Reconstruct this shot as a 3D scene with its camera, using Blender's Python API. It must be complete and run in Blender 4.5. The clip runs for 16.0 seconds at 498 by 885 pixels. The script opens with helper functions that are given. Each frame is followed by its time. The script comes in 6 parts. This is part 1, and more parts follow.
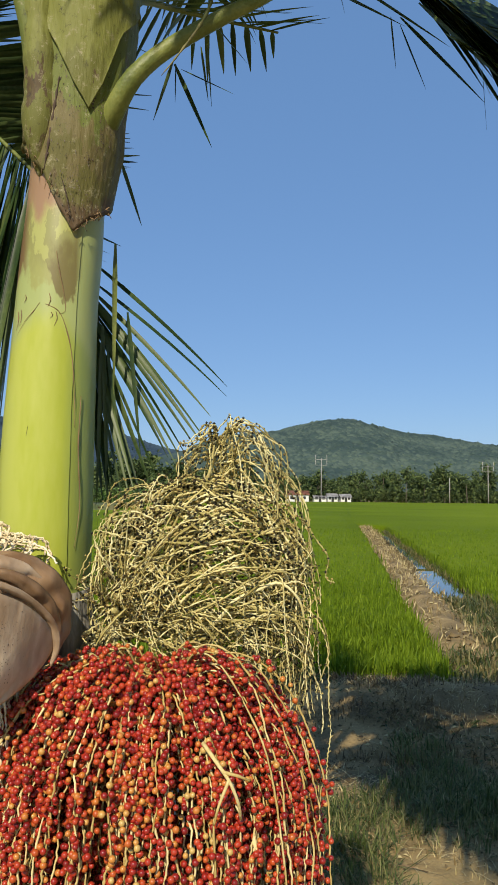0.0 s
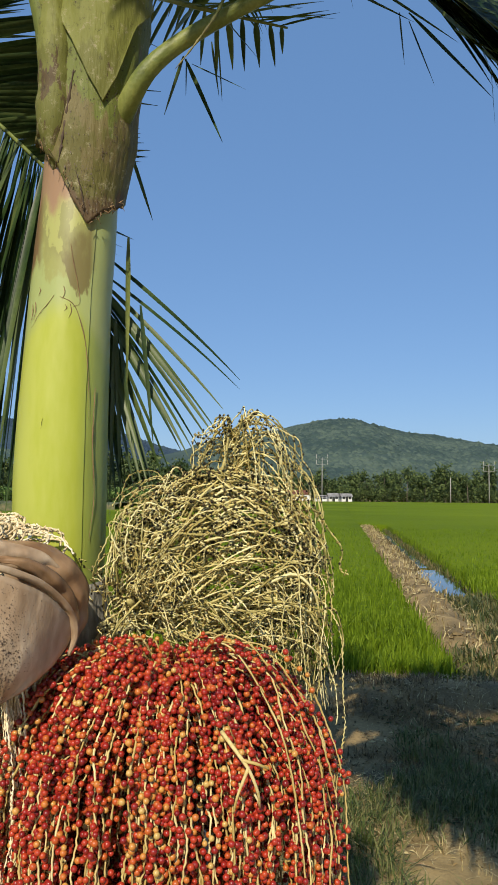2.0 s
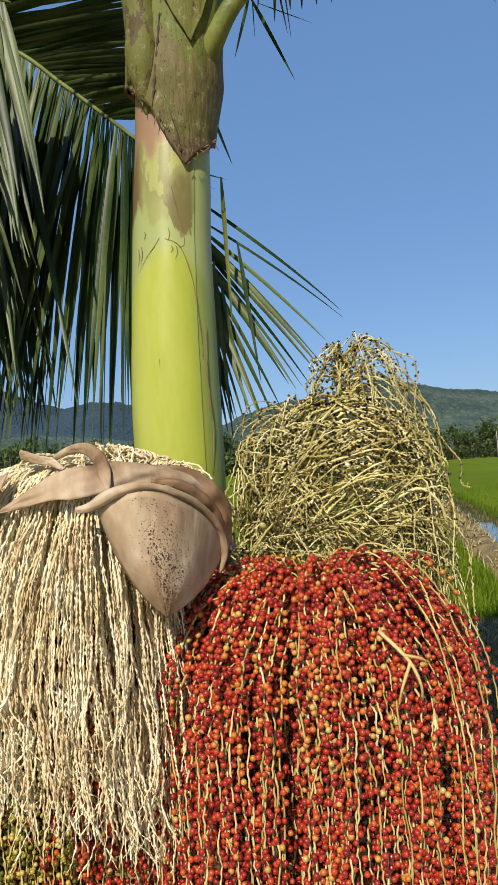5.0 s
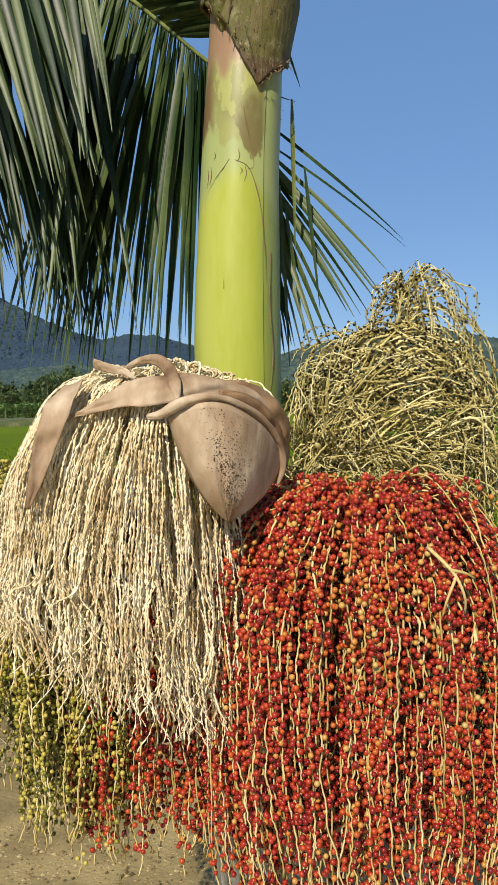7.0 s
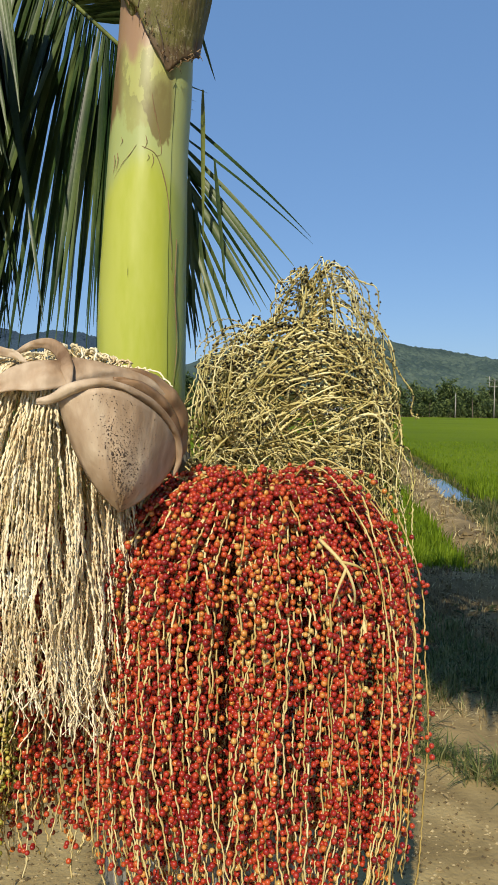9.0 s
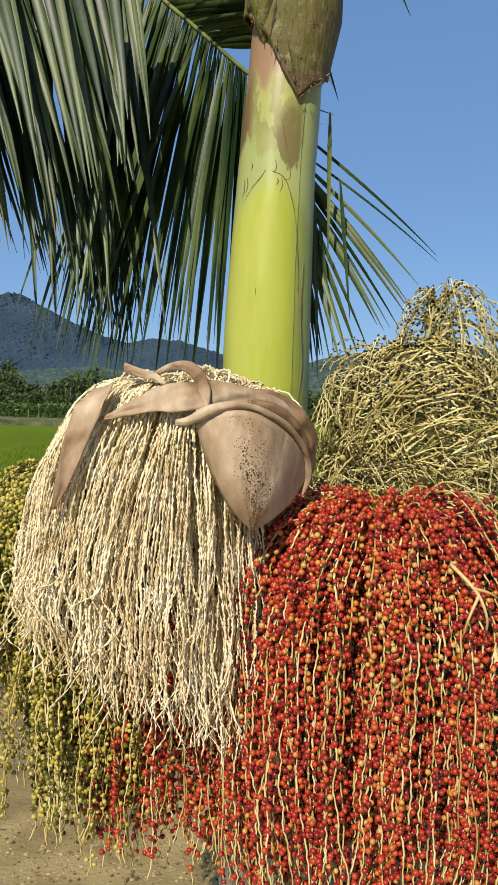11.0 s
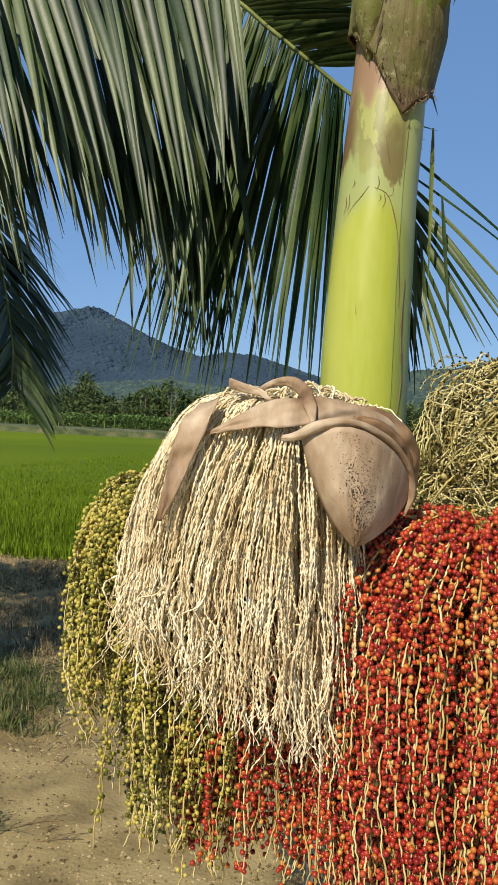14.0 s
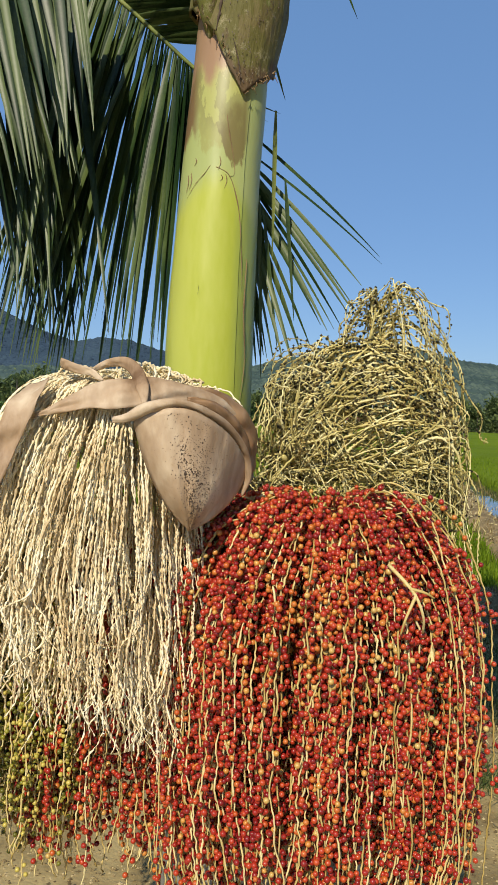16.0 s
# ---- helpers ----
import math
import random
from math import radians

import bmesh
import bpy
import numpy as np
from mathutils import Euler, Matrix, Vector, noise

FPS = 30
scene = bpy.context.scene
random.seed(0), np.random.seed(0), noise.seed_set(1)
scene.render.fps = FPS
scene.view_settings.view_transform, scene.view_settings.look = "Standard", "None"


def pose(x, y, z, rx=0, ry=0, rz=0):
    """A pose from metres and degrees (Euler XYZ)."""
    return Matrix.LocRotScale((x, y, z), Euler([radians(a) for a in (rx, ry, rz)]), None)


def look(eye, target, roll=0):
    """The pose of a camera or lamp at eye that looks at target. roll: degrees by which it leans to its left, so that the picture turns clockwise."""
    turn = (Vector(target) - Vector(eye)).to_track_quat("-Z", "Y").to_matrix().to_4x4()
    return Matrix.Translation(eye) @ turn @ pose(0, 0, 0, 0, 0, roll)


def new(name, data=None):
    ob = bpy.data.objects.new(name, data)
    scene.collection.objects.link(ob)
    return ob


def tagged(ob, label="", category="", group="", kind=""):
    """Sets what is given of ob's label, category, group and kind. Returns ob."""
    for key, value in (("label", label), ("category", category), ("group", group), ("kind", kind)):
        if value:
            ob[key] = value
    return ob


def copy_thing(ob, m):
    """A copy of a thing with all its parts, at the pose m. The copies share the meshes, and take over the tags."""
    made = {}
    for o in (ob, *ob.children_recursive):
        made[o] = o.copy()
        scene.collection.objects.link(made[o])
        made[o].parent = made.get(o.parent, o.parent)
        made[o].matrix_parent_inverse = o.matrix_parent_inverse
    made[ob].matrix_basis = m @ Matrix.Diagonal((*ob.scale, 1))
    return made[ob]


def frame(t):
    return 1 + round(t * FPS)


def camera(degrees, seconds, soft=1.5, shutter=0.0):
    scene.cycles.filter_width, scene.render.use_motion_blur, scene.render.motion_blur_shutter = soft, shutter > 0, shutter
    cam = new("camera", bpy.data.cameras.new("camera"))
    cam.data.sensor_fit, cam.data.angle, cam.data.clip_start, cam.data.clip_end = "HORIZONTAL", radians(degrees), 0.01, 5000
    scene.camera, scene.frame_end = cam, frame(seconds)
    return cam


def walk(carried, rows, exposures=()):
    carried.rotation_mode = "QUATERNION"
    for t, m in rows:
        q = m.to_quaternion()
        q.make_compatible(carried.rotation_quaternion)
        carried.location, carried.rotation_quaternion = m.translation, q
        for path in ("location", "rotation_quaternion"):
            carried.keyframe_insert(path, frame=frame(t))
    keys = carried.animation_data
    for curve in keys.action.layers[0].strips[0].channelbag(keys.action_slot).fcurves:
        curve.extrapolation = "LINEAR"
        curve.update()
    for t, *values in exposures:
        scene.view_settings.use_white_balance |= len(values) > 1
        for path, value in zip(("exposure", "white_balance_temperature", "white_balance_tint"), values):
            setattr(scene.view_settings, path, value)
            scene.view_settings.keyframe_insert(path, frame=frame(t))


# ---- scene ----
# ---- camera and walk ----
cam = camera(36.6, 16.0, soft=0.9)
PATH = [
    (0, (0.245, 0.067, 1.537), (0.432, 2.053, 1.681), 0.6),
    (0.5, (0.24, 0.065, 1.536), (0.427, 2.051, 1.68), 0.6),
    (1, (0.235, 0.063, 1.536), (0.422, 2.049, 1.679), 0.6),
    (1.5, (0.229, 0.067, 1.53), (0.416, 2.053, 1.673), 0.6),
    (2, (0.221, 0.067, 1.523), (0.406, 2.054, 1.666), 0.6),
    (2.5, (0.21, 0.064, 1.515), (0.395, 2.051, 1.659), 0.7),
    (3, (0.191, 0.048, 1.507), (0.376, 2.035, 1.649), 0.7),
    (3.5, (0.16, 0.032, 1.481), (0.321, 2.021, 1.617), -0.6),
    (4, (0.134, 0.039, 1.463), (0.236, 2.035, 1.559), -2.9),
    (4.5, (0.111, 0.047, 1.454), (0.188, 2.044, 1.538), -3.6),
    (5, (0.08, 0.049, 1.445), (0.154, 2.047, 1.514), -3.6),
    (5.2, (0.069, 0.049, 1.441), (0.119, 2.048, 1.484), -3.3),
    (7.3, (0.033, -0.002, 1.412), (0.017, 1.995, 1.29), -0.5),
    (7.5, (0.032, 0.001, 1.413), (0.047, 1.996, 1.272), 0.4),
    (8, (0.051, 0.005, 1.413), (0.174, 1.996, 1.271), 0.7),
    (8.2, (0.064, 0.016, 1.394), (0.23, 2.006, 1.287), 0.6),
    (10.3, (0.085, -0.005, 1.405), (0.263, 1.985, 1.328), 1.0),
    (10.5, (0.064, -0.006, 1.412), (0.178, 1.99, 1.333), 1.4),
    (11, (0.024, -0.003, 1.414), (-0.05, 1.995, 1.346), 1.6),
    (11.5, (0.004, -0.001, 1.412), (-0.178, 1.989, 1.349), 1.4),
    (12, (-0.011, 0.001, 1.414), (-0.24, 1.987, 1.35), 1.3),
    (12.5, (-0.017, 0.004, 1.414), (-0.269, 1.987, 1.35), 1.3),
    (13, (-0.019, 0.001, 1.416), (-0.281, 1.982, 1.353), 1.4),
    (13.5, (-0.027, -0.004, 1.415), (-0.3, 1.977, 1.355), 1.6),
    (14, (-0.026, -0.011, 1.415), (-0.289, 1.971, 1.377), 2.6),
    (14.5, (-0.004, -0.007, 1.414), (-0.134, 1.988, 1.369), 2.5),
    (15, (0.019, 0.007, 1.412), (-0.003, 2.006, 1.355), 2.4),
    (15.5, (0.036, 0.015, 1.412), (0.071, 2.014, 1.352), 2.3),
    (16, (0.039, 0.013, 1.411), (0.099, 2.011, 1.35), 2.3),
]
walk(cam, [(t, look(eye, target, roll)) for t, eye, target, roll in PATH], exposures=[(0.0, 0.0), (16.0, 0.0)])

# ---- light ----
SUN_AZ, SUN_EL = radians(198.0), radians(38.0)   # bearing of the sun clockwise from +y, height
world = bpy.data.worlds.new("sky")
scene.world = world
world.use_nodes = True
wn = world.node_tree.nodes
sky = wn.new("ShaderNodeTexSky")
sky.sky_type = "NISHITA"
sky.sun_disc = False
sky.sun_elevation = SUN_EL
sky.sun_rotation = SUN_AZ
sky.air_density, sky.dust_density, sky.ozone_density = 1.0, 0.5, 4.0
wn["Background"].inputs["Strength"].default_value = 0.13
even = wn.new("ShaderNodeMix")
even.data_type = "RGBA"
even.inputs["Factor"].default_value = 0.6
even.inputs["B"].default_value = (1.15, 2.42, 4.85, 1)
world.node_tree.links.new(sky.outputs["Color"], even.inputs["A"])
world.node_tree.links.new(even.outputs["Result"], wn["Background"].inputs["Color"])
sun_data = bpy.data.lights.new("sun", "SUN")
sun_data.energy, sun_data.angle, sun_data.color = 5.0, radians(0.5), (1.0, 0.89, 0.7)
sun = new("sun", sun_data)
to_sun = Vector((math.sin(SUN_AZ) * math.cos(SUN_EL), math.cos(SUN_AZ) * math.cos(SUN_EL), math.sin(SUN_EL)))
sun.rotation_euler = to_sun.to_track_quat("Z", "Y").to_euler()
sun.location = to_sun * 20


# ---- materials ----
def material(name, colours, scale=8.0, rough=0.6, bump=0.2, bump_scale=60.0, detail=5.0, random="", spread=0.0,
             stretch=(1, 1, 1), stops=None, translucent=0.0, metal=0.0, spec=0.4, bump_depth=0.01, coat=0.0):
    """A surface whose colour wanders over a ramp of colours by two noises and, if asked, from piece to piece."""
    m = bpy.data.materials.new(name)
    m.use_nodes = True
    nt = m.node_tree
    n, link = nt.nodes, nt.links.new
    bsdf = n["Principled BSDF"]
    co = n.new("ShaderNodeTexCoord")
    mp = n.new("ShaderNodeMapping")
    mp.inputs["Scale"].default_value = stretch
    link(co.outputs["Object"], mp.inputs["Vector"])
    big, small = n.new("ShaderNodeTexNoise"), n.new("ShaderNodeTexNoise")
    for tex, s in ((big, scale), (small, bump_scale)):
        tex.inputs["Scale"].default_value, tex.inputs["Detail"].default_value = s, detail
        link(mp.outputs["Vector"], tex.inputs["Vector"])
    mix = n.new("ShaderNodeMath")
    mix.operation = "MULTIPLY_ADD"
    link(small.outputs["Fac"], mix.inputs[0])
    mix.inputs[1].default_value = 0.35
    link(big.outputs["Fac"], mix.inputs[2])
    fac = n.new("ShaderNodeMath")
    fac.operation = "SUBTRACT"
    link(mix.outputs[0], fac.inputs[0])
    fac.inputs[1].default_value = 0.175
    out = fac
    if random:
        info = n.new("ShaderNodeObjectInfo" if random == "object" else "ShaderNodeNewGeometry")
        add = n.new("ShaderNodeMath")
        add.operation = "MULTIPLY_ADD"
        link(info.outputs["Random" if random == "object" else "Random Per Island"], add.inputs[0])
        add.inputs[1].default_value = spread
        link(fac.outputs[0], add.inputs[2])
        out = n.new("ShaderNodeMath")
        out.operation = "SUBTRACT"
        link(add.outputs[0], out.inputs[0])
        out.inputs[1].default_value = spread / 2
    ramp = n.new("ShaderNodeValToRGB")
    el = ramp.color_ramp.elements
    stops = stops or [0.3 + 0.4 * i / max(1, len(colours) - 1) for i in range(len(colours))]
    while len(el) < len(colours):
        el.new(0.5)
    for e, p, c in zip(el, stops, colours):
        e.position, e.color = p, (*c, 1)
    link(out.outputs[0], ramp.inputs["Fac"])
    link(ramp.outputs["Color"], bsdf.inputs["Base Color"])
    bsdf.inputs["Roughness"].default_value = rough
    bsdf.inputs["Metallic"].default_value = metal
    bsdf.inputs["Specular IOR Level"].default_value = spec
    bsdf.inputs["Coat Weight"].default_value = coat
    if bump:
        bp = n.new("ShaderNodeBump")
        bp.inputs["Strength"].default_value, bp.inputs["Distance"].default_value = bump, bump_depth
        link(small.outputs["Fac"], bp.inputs["Height"])
        link(bp.outputs["Normal"], bsdf.inputs["Normal"])
    if translucent:
        tr = n.new("ShaderNodeBsdfTranslucent")
        link(ramp.outputs["Color"], tr.inputs["Color"])
        mx = n.new("ShaderNodeMixShader")
        mx.inputs["Fac"].default_value = translucent
        link(bsdf.outputs[0], mx.inputs[1])
        link(tr.outputs[0], mx.inputs[2])
        link(mx.outputs[0], n["Material Output"].inputs["Surface"])
    return m


M_EARTH = material("dry_earth", [(0.09, 0.062, 0.025), (0.18, 0.127, 0.052), (0.27, 0.19, 0.08), (0.35, 0.25, 0.105)], 2.2, 0.95, 0.5, 60, 8, bump_depth=0.012)
nt = M_EARTH.node_tree
n, link = nt.nodes, nt.links.new
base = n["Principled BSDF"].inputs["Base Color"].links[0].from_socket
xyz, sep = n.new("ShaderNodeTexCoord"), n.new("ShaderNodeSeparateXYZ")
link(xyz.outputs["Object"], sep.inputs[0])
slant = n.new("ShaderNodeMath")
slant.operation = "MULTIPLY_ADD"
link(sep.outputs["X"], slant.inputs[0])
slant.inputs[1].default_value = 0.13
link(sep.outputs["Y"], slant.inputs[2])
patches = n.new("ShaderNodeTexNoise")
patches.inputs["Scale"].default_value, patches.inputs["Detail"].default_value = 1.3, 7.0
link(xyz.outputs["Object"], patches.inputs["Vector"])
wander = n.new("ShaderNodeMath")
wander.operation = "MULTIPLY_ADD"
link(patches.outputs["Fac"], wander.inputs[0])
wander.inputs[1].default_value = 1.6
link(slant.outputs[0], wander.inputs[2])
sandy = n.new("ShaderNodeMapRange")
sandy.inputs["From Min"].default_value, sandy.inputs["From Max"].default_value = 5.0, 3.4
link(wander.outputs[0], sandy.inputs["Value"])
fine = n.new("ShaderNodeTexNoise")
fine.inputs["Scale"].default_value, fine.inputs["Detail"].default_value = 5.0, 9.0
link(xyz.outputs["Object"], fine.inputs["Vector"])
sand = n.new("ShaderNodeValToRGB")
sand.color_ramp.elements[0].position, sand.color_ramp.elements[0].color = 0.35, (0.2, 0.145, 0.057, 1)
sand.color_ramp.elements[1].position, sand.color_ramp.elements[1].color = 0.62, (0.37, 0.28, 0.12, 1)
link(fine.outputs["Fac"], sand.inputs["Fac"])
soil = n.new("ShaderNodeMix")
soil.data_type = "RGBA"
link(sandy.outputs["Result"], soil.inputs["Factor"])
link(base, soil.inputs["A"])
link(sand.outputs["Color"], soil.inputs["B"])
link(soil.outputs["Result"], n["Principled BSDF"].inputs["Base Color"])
M_PEBBLE = material("pebble", [(0.1, 0.07, 0.03), (0.24, 0.175, 0.08), (0.42, 0.33, 0.17)], 20, 0.9, 0.3, 200, random="island", spread=0.7)
M_CLOD = material("clod", [(0.08, 0.058, 0.028), (0.16, 0.115, 0.05), (0.25, 0.185, 0.085)], 20, 0.95, 0.5, 90, random="island", spread=0.6)
M_STRAW = material("straw", [(0.19, 0.13, 0.05), (0.33, 0.26, 0.11), (0.5, 0.41, 0.2)], 15, 0.8, 0.2, 100, random="island", spread=0.8)
M_RICE = material("rice_leaf", [(0.085, 0.14, 0.005), (0.13, 0.205, 0.008), (0.19, 0.27, 0.015)], 0.6, 0.6, 0, 3, random="island", spread=0.6, translucent=0.3, spec=0.15)
M_PADDY = material("rice_canopy", [(0.095, 0.145, 0.004), (0.13, 0.19, 0.005), (0.175, 0.235, 0.008)], 0.05, 0.9, 0.9, 9, 8, bump_depth=0.15, spec=0.08)
M_GRASS = material("verge_grass", [(0.05, 0.075, 0.014), (0.1, 0.14, 0.03), (0.2, 0.2, 0.07)], 1.5, 0.65, 0, 10, random="island", spread=0.8, translucent=0.25)
M_SHRUB = material("shrub_leaf", [(0.04, 0.06, 0.013), (0.085, 0.11, 0.027), (0.19, 0.165, 0.06)], 3, 0.6, 0, 10, random="island", spread=0.8, translucent=0.2)
M_SHAFT = None
# distance haze is mixed into the hill's base colours as blue-green
M_HILL = material("hazed_wooded_hill", [(0.026, 0.05, 0.046), (0.045, 0.074, 0.062), (0.075, 0.108, 0.082)], 0.02, 0.95, 0, 0.3, 5, random="island", spread=0.4)
# mountain and foothill: the haze before them is painted in as blue
M_HILL_FAR = material("hazed_far_hill", [(0.019, 0.04, 0.066), (0.027, 0.052, 0.08), (0.04, 0.07, 0.094)], 0.008, 0.95, 0, 0.12, 5, random="island", spread=0.12)
M_FOOTHILL = material("hazed_foothill", [(0.034, 0.062, 0.06), (0.055, 0.088, 0.074), (0.08, 0.115, 0.088)], 0.015, 0.95, 0, 0.15, 5, random="island", spread=0.45)
M_BARK = material("bark", [(0.1, 0.08, 0.06), (0.2, 0.17, 0.13)], 3, 0.9, 0.5, 20)
M_CROWN = material("tree_leaf", [(0.026, 0.05, 0.014), (0.065, 0.105, 0.026), (0.13, 0.17, 0.05)], 0.25, 0.7, 0, 2, random="island", spread=0.7, translucent=0.2)
M_BANANA = material("banana_leaf", [(0.06, 0.12, 0.02), (0.12, 0.21, 0.04), (0.2, 0.3, 0.07)], 0.3, 0.6, 0, 2, random="island", spread=0.7, translucent=0.25)
M_WHITE = material("white_wall", [(0.62, 0.6, 0.56), (0.8, 0.79, 0.76)], 0.6, 0.8, 0.1, 5)
M_ROOF = material("sheet_roof", [(0.3, 0.28, 0.27), (0.55, 0.54, 0.53)], 0.8, 0.6, 0.1, 5)
M_RUST = material("rusty_roof", [(0.2, 0.08, 0.05), (0.35, 0.16, 0.1)], 0.8, 0.7, 0.1, 5)
M_DARKGLASS = material("dark_opening", [(0.02, 0.02, 0.02), (0.05, 0.05, 0.05)], 2, 0.3, 0, 5)
M_POLE = material("concrete_pole", [(0.28, 0.27, 0.25), (0.42, 0.4, 0.37)], 2, 0.85, 0.2, 20)
M_TRUNK = material("ringed_palm_trunk", [(0.09, 0.085, 0.07), (0.2, 0.19, 0.16), (0.4, 0.385, 0.33)], 26, 0.9, 0.7, 110, stretch=(1, 1, 0.2))
M_FROND = material("palm_leaflet", [(0.011, 0.03, 0.007), (0.034, 0.064, 0.016), (0.085, 0.12, 0.036)], 4, 0.44, 0.03, 120, random="object", spread=0.5, translucent=0.12, spec=0.42)
M_FROND_DRY = material("dry_leaflet", [(0.1, 0.12, 0.03), (0.25, 0.22, 0.09), (0.4, 0.33, 0.17)], 9, 0.6, 0.1, 120, translucent=0.15)
M_RACHIS = material("leaf_stalk", [(0.075, 0.095, 0.02), (0.14, 0.17, 0.036), (0.23, 0.25, 0.065)], 12, 0.5, 0.15, 150)
M_CREAM = material("cream_flower_branch", [(0.54, 0.41, 0.225), (0.8, 0.68, 0.43), (0.92, 0.85, 0.64)], 18, 0.75, 0.5, 260, random="object", spread=0.25, bump_depth=0.003)
M_SPENT = material("spent_fruit_branch", [(0.3, 0.25, 0.075), (0.57, 0.49, 0.19), (0.78, 0.71, 0.38)], 14, 0.65, 0.4, 260, random="object", spread=0.4, bump_depth=0.003)
M_NUB = material("fruit_scar", [(0.015, 0.013, 0.006), (0.085, 0.06, 0.022), (0.42, 0.32, 0.11)], 30, 0.8, 0.2, 200, random="island", spread=0.7)
M_TWIG = material("fruit_branch", [(0.4, 0.29, 0.085), (0.57, 0.45, 0.18), (0.7, 0.6, 0.31)], 14, 0.6, 0.3, 200, random="object", spread=0.4, bump_depth=0.003)
RED = [(0.18, 0.009, 0.009), (0.31, 0.019, 0.012), (0.4, 0.038, 0.015), (0.46, 0.075, 0.018)]
M_RED = {k: material("ripe_berry", RED, 5, 0.3, 0.05, 160, random=k, spread=1.0, stops=[0.0, 0.35, 0.7, 1.0], spec=0.5, coat=0.25) for k in ("island", "object")}
ORANGE = [(0.43, 0.075, 0.016), (0.49, 0.15, 0.026), (0.54, 0.27, 0.06), (0.52, 0.37, 0.12)]
M_ORANGE = {k: material("turning_berry", ORANGE, 5, 0.3, 0.05, 160, random=k, spread=1.0, stops=[0.1, 0.45, 0.75, 0.95], spec=0.5, coat=0.25) for k in ("island", "object")}
GREEN = [(0.1, 0.1, 0.012), (0.22, 0.21, 0.025), (0.36, 0.32, 0.05), (0.48, 0.4, 0.09)]
M_GREEN = {k: material("unripe_berry", GREEN, 6, 0.35, 0.05, 160, random=k, spread=0.8, spec=0.4, coat=0.15) for k in ("island", "object")}
M_SPATHE = material("dry_spathe", [(0.15, 0.085, 0.042), (0.33, 0.225, 0.135), (0.42, 0.31, 0.205), (0.56, 0.45, 0.32)], 11, 0.6, 0.5, 55, 8, stretch=(1, 1, 0.5), bump_depth=0.005)
M_FOLD = material("dark_spathe_fold", [(0.13, 0.065, 0.028), (0.25, 0.145, 0.07), (0.38, 0.25, 0.14)], 14, 0.55, 0.4, 60, 8, stretch=(1, 1, 0.5), bump_depth=0.004)
M_SPECK = material("dark_speck", [(0.05, 0.035, 0.025), (0.1, 0.07, 0.05)], 30, 0.9, 0, 60)
M_FIBRE = material("leaf_fibre", [(0.16, 0.1, 0.05), (0.3, 0.2, 0.1)], 20, 0.9, 0.3, 150)

m = bpy.data.materials.new("ditch_water")
m.use_nodes = True
b = m.node_tree.nodes["Principled BSDF"]
b.inputs["Base Color"].default_value = (0.03, 0.03, 0.022, 1)
b.inputs["Roughness"].default_value = 0.04
wv = m.node_tree.nodes.new("ShaderNodeTexNoise")
wv.inputs["Scale"].default_value = 3.0
wb = m.node_tree.nodes.new("ShaderNodeBump")
wb.inputs["Strength"].default_value, wb.inputs["Distance"].default_value = 0.05, 0.01
m.node_tree.links.new(wv.outputs["Fac"], wb.inputs["Height"])
m.node_tree.links.new(wb.outputs["Normal"], b.inputs["Normal"])
M_WATER = m


